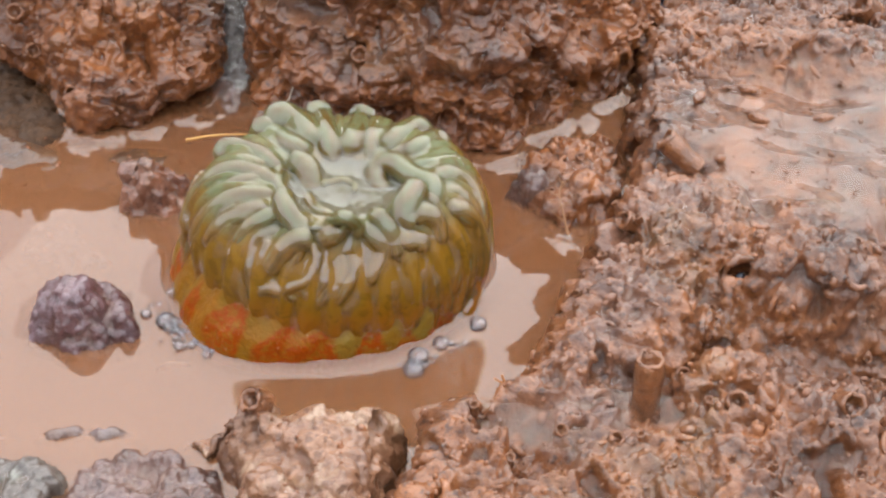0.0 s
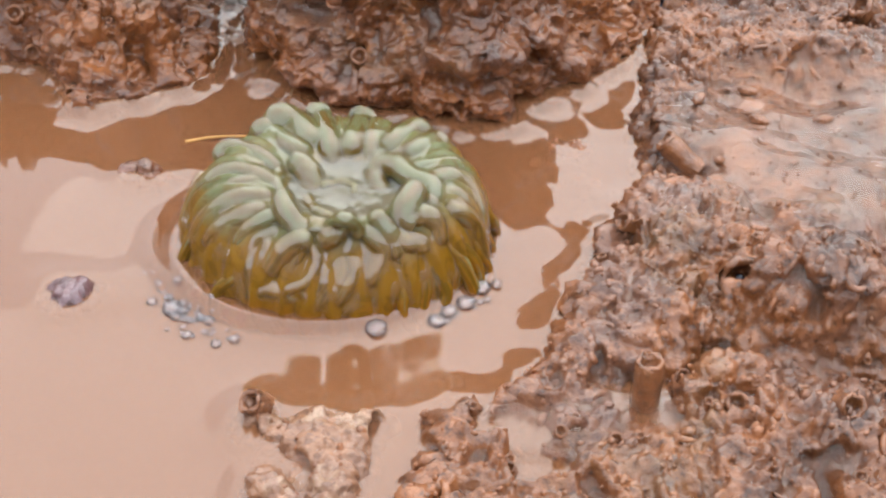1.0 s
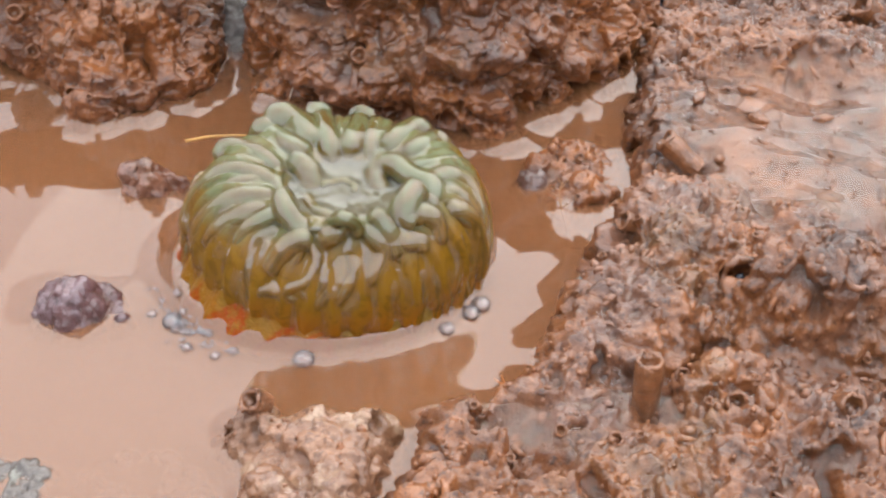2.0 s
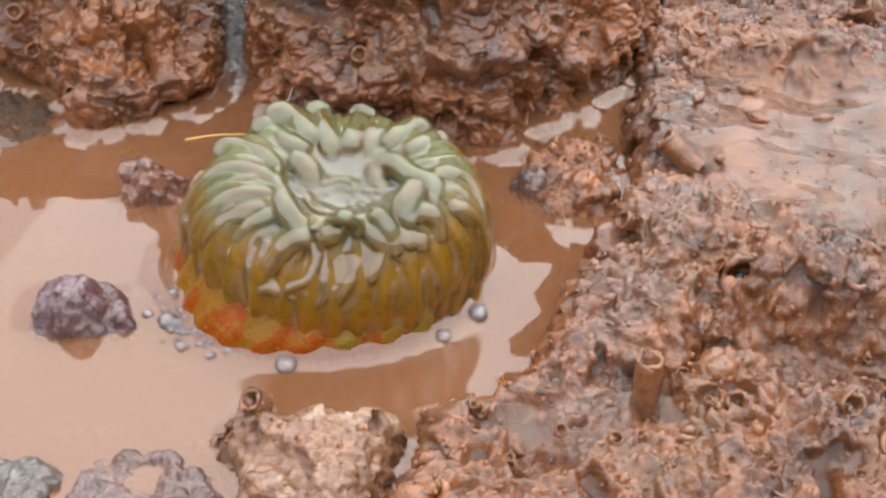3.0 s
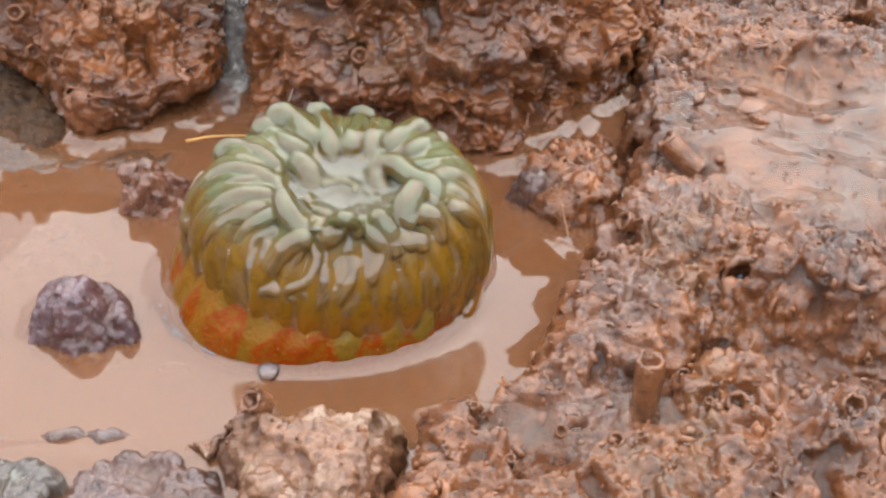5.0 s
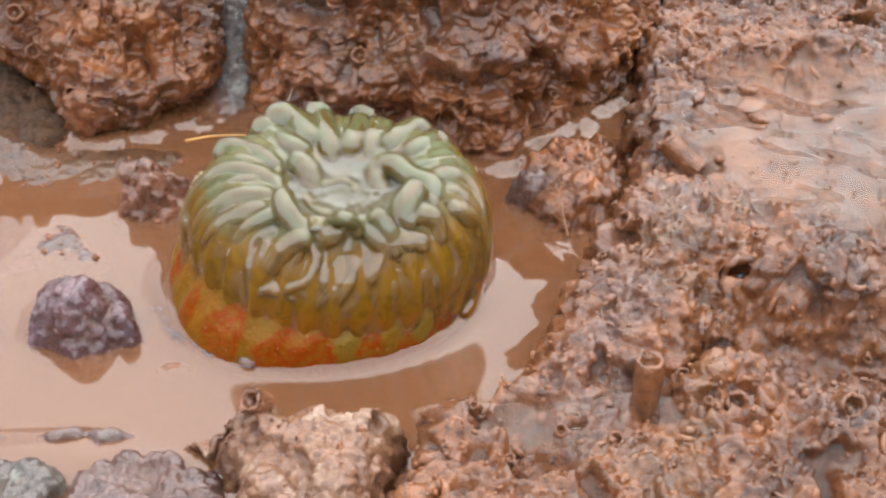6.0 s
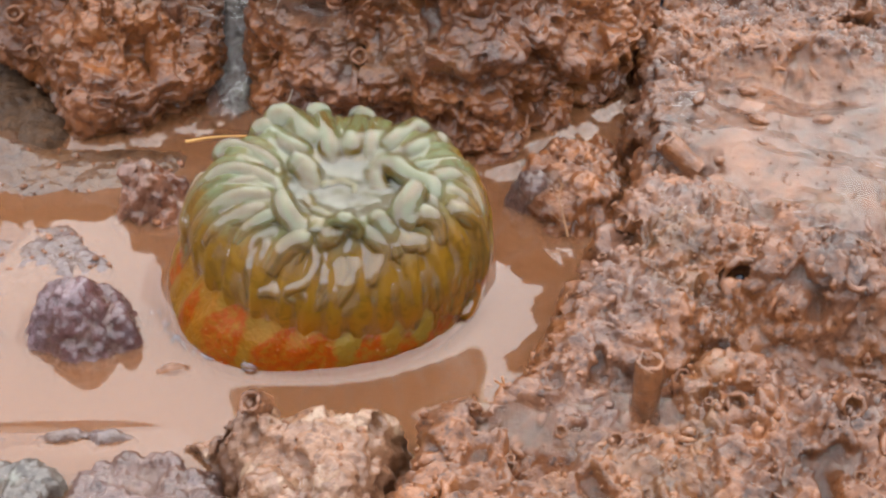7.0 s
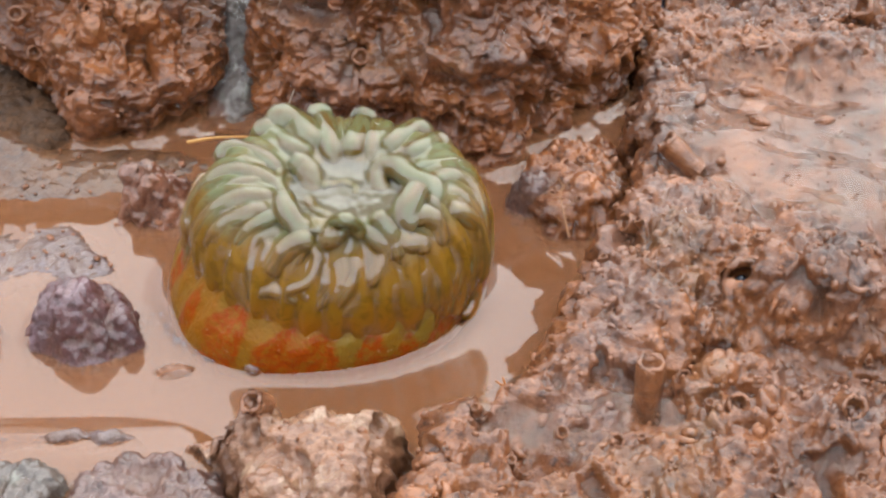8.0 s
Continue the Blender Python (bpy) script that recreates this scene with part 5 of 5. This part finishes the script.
def make_foam(count, seed, cx, cy, turn, long, wide, big):
    """A raft of small bubbles that fits the water's face at cx, cy; each bubble is a part."""
    rnd = random.Random(seed)
    raft = tagged(new("foam"), "raft of small clear bubbles on the water beside the anemone", "foam", "rafts of foam")
    sizes = [shape_of("bubble", *dome(r, 14, 5), BUBBLE) for r in (0.45, 0.7, 1.05, big)]
    c, s = math.cos(radians(turn)), math.sin(radians(turn))
    for i in range(count):
        ob = part("bubble", sizes[3] if i == 0 else sizes[rnd.choice((0, 0, 0, 1, 1, 2))], raft)
        u, v = (-long, 0) if i == 0 else (rnd.gauss(0, long), rnd.gauss(0, wide))
        x, y = u * c - v * s, u * s + v * c
        ob.matrix_basis = pose(x * MM, y * MM, (drawn_up(cx + x, cy + y) - drawn_up(cx, cy)) * MM)
    return raft


def make_beads(count, seed, first, last):
    """A string of tiny bubbles along the anemone's foot, between two turns in degrees; each bubble is a part."""
    rnd = random.Random(seed)
    string = tagged(new("foam"), "string of tiny white bubbles along the anemone's foot", "foam", "rafts of foam")
    sizes = [shape_of("bubble", *dome(r, 10, 5), BUBBLE) for r in (0.2, 0.3, 0.42, 0.6)]
    for _ in range(count):
        a, far = radians(rnd.uniform(first, last)), 29.4 + abs(rnd.gauss(0, 0.9))
        x, y = -1.6 + far * math.cos(a), 3.5 + 0.86 * far * math.sin(a)
        part("bubble", sizes[rnd.choice((0, 0, 0, 1, 1, 1, 2, 2, 3))], string).matrix_basis = pose(x * MM, y * MM, drawn_up(x, y) * MM)
    return string


BEADS = make_beads(60, 12, 198, 236)
BIG_BUBBLE = make_bubble(1.9, "large clear bubble drifting on the water")
SIDE_BUBBLES = [make_bubble(1.9, "clear bubble by the anemone's side"), make_bubble(1.5, "small clear bubble by the anemone's side"),
                make_bubble(1.7, "clear bubble against the anemone")]
LONE_BUBBLE = make_bubble(0.9, "small clear bubble at the anemone's foot")
FOAM = make_foam(44, 4, -21, -18, -42, 4.2, 1.5, 1.9)
FROTH = make_foam(16, 8, 20, -18, 38, 5.0, 1.1, 1.7)


# ---------------------------------------------------------------- what moves
def level(t):
    """The water's height in millimetres: a surge floods the pool, which then drains."""
    return float(np.interp(t, [0, 0.1, 0.2, 0.3, 0.4, 0.5, 0.7, 0.9, 1.1, 1.3, 1.5, 1.8, 2.3, 3.0, 3.6, 4.6, 6.0, 7.0, 8.0],
                           [0.2, 1.0, 3.6, 6.4, 7.8, 8.5, 8.7, 8.3, 7.5, 6.6, 5.6, 4.5, 3.1, 2.0, 1.4, 0.3, -0.6, -1.2, -1.6]))


TIMES = [0, 0.1, 0.2, 0.3, 0.4, 0.5, 0.7, 0.9, 1.1, 1.3, 1.5, 1.8, 2.3, 3.0, 3.6, 4.6, 6.0, 7.0, 8.0]


def adrift(thing, path, sunk=()):
    """Keys a floating thing: path of (seconds, x, y), riding on the water; at the times in sunk it has burst and lies under."""
    ts = [p[0] for p in path]
    rows = []
    for t in TIMES:
        x, y = np.interp(t, ts, [p[1] for p in path]), np.interp(t, ts, [p[2] for p in path])
        low = 6 if any(a <= t <= b for a, b in sunk) else 0
        rise = drawn_up(x, y)
        rows.append((t, pose(x * MM, y * MM, (level(t) + rise - low) * MM)))
    walk(thing, rows)


def motions():
    tips = {0: 0, 0.1: 2.0, 0.2: 4.6, 0.3: 3.0, 0.4: 1.2, 0.5: 0.3}
    walk(WATER_SHEET, [(t, pose(0, 0, level(t) * MM, 0, tips.get(t, 0), 0)) for t in TIMES])
    roll = [(0, -150, -52, -2), (0.1, -64, -46, 1), (0.2, -52, -26, 4.5), (0.3, -30, -20, 5), (0.4, -6, -18, 2.2), (0.5, 14, -16, -2.5), (0.7, 34, -10, -14), (8, 34, -10, -22)]
    walk(SURGES[0], [(t, pose(x * MM, y * MM, z * MM, 0, 0, 25)) for t, x, y, z in roll])
    roll = [(0, -160, 20, -2), (0.1, -118, 22, 0), (0.2, -78, 22, 4), (0.3, -54, 26, 6), (0.4, -38, 30, 4.2), (0.5, -20, 34, -1.5), (0.7, 20, 40, -14), (8, 20, 40, -22)]
    walk(SURGES[1], [(t, pose(x * MM, y * MM, z * MM, 0, 0, -10)) for t, x, y, z in roll])
    lift = [(0, 0), (0.1, 2), (0.3, 12), (0.5, 15), (0.8, 16), (1.1, 12), (1.5, 7), (1.8, 4), (2.3, 1.5), (3, 0), (8, 0)]
    for ob, root, turn, share in SWAYING:
        around = Vector((-math.sin(turn), math.cos(turn), 0))
        walk(ob, [(t, Matrix.Translation(root) @ Matrix.Rotation(-radians(angle * share), 4, around)) for t, angle in lift])
    adrift(BIG_BUBBLE, [(0, 16, -22), (0.5, 12, -23), (1.1, 9.5, -20.5), (1.5, 6, -22.5), (1.8, -0.6, -23.5), (3, -5, -23), (4.6, -6.6, -23), (6, -11.8, -19.6), (8, -11.2, -19.6)])
    adrift(SIDE_BUBBLES[0], [(0, 16.7, -19), (1.1, 28, -9), (3, 27, -10), (8, 24, -14)], [(3.5, 8)])
    adrift(SIDE_BUBBLES[1], [(0, 20.5, -16), (1.1, 22, -16), (3, 21, -16), (8, 20, -17)], [(3.5, 8)])
    adrift(SIDE_BUBBLES[2], [(0, 27, -10.5), (1.1, 24.5, -14), (3, 27, -9.5), (8, 27.5, -10)], [(5.8, 8)])
    adrift(FROTH, [(0, 20, -18), (1.1, 24, -15), (8, 22, -17)], [(2, 8)])
    adrift(FOAM, [(0, -24.5, -12.5), (0.5, -24, -16), (1.1, -21, -18), (1.5, -21.5, -17.5), (3, -23.5, -14.5), (8, -24.5, -12.8)], [(3.6, 8)])
    walk(BEADS, [(t, pose(0, 0, level(t) * MM)) for t in TIMES])
    adrift(LONE_BUBBLE, [(0, -22, -16), (3, -24.5, -10), (8, -24.3, -9.2)])


motions()
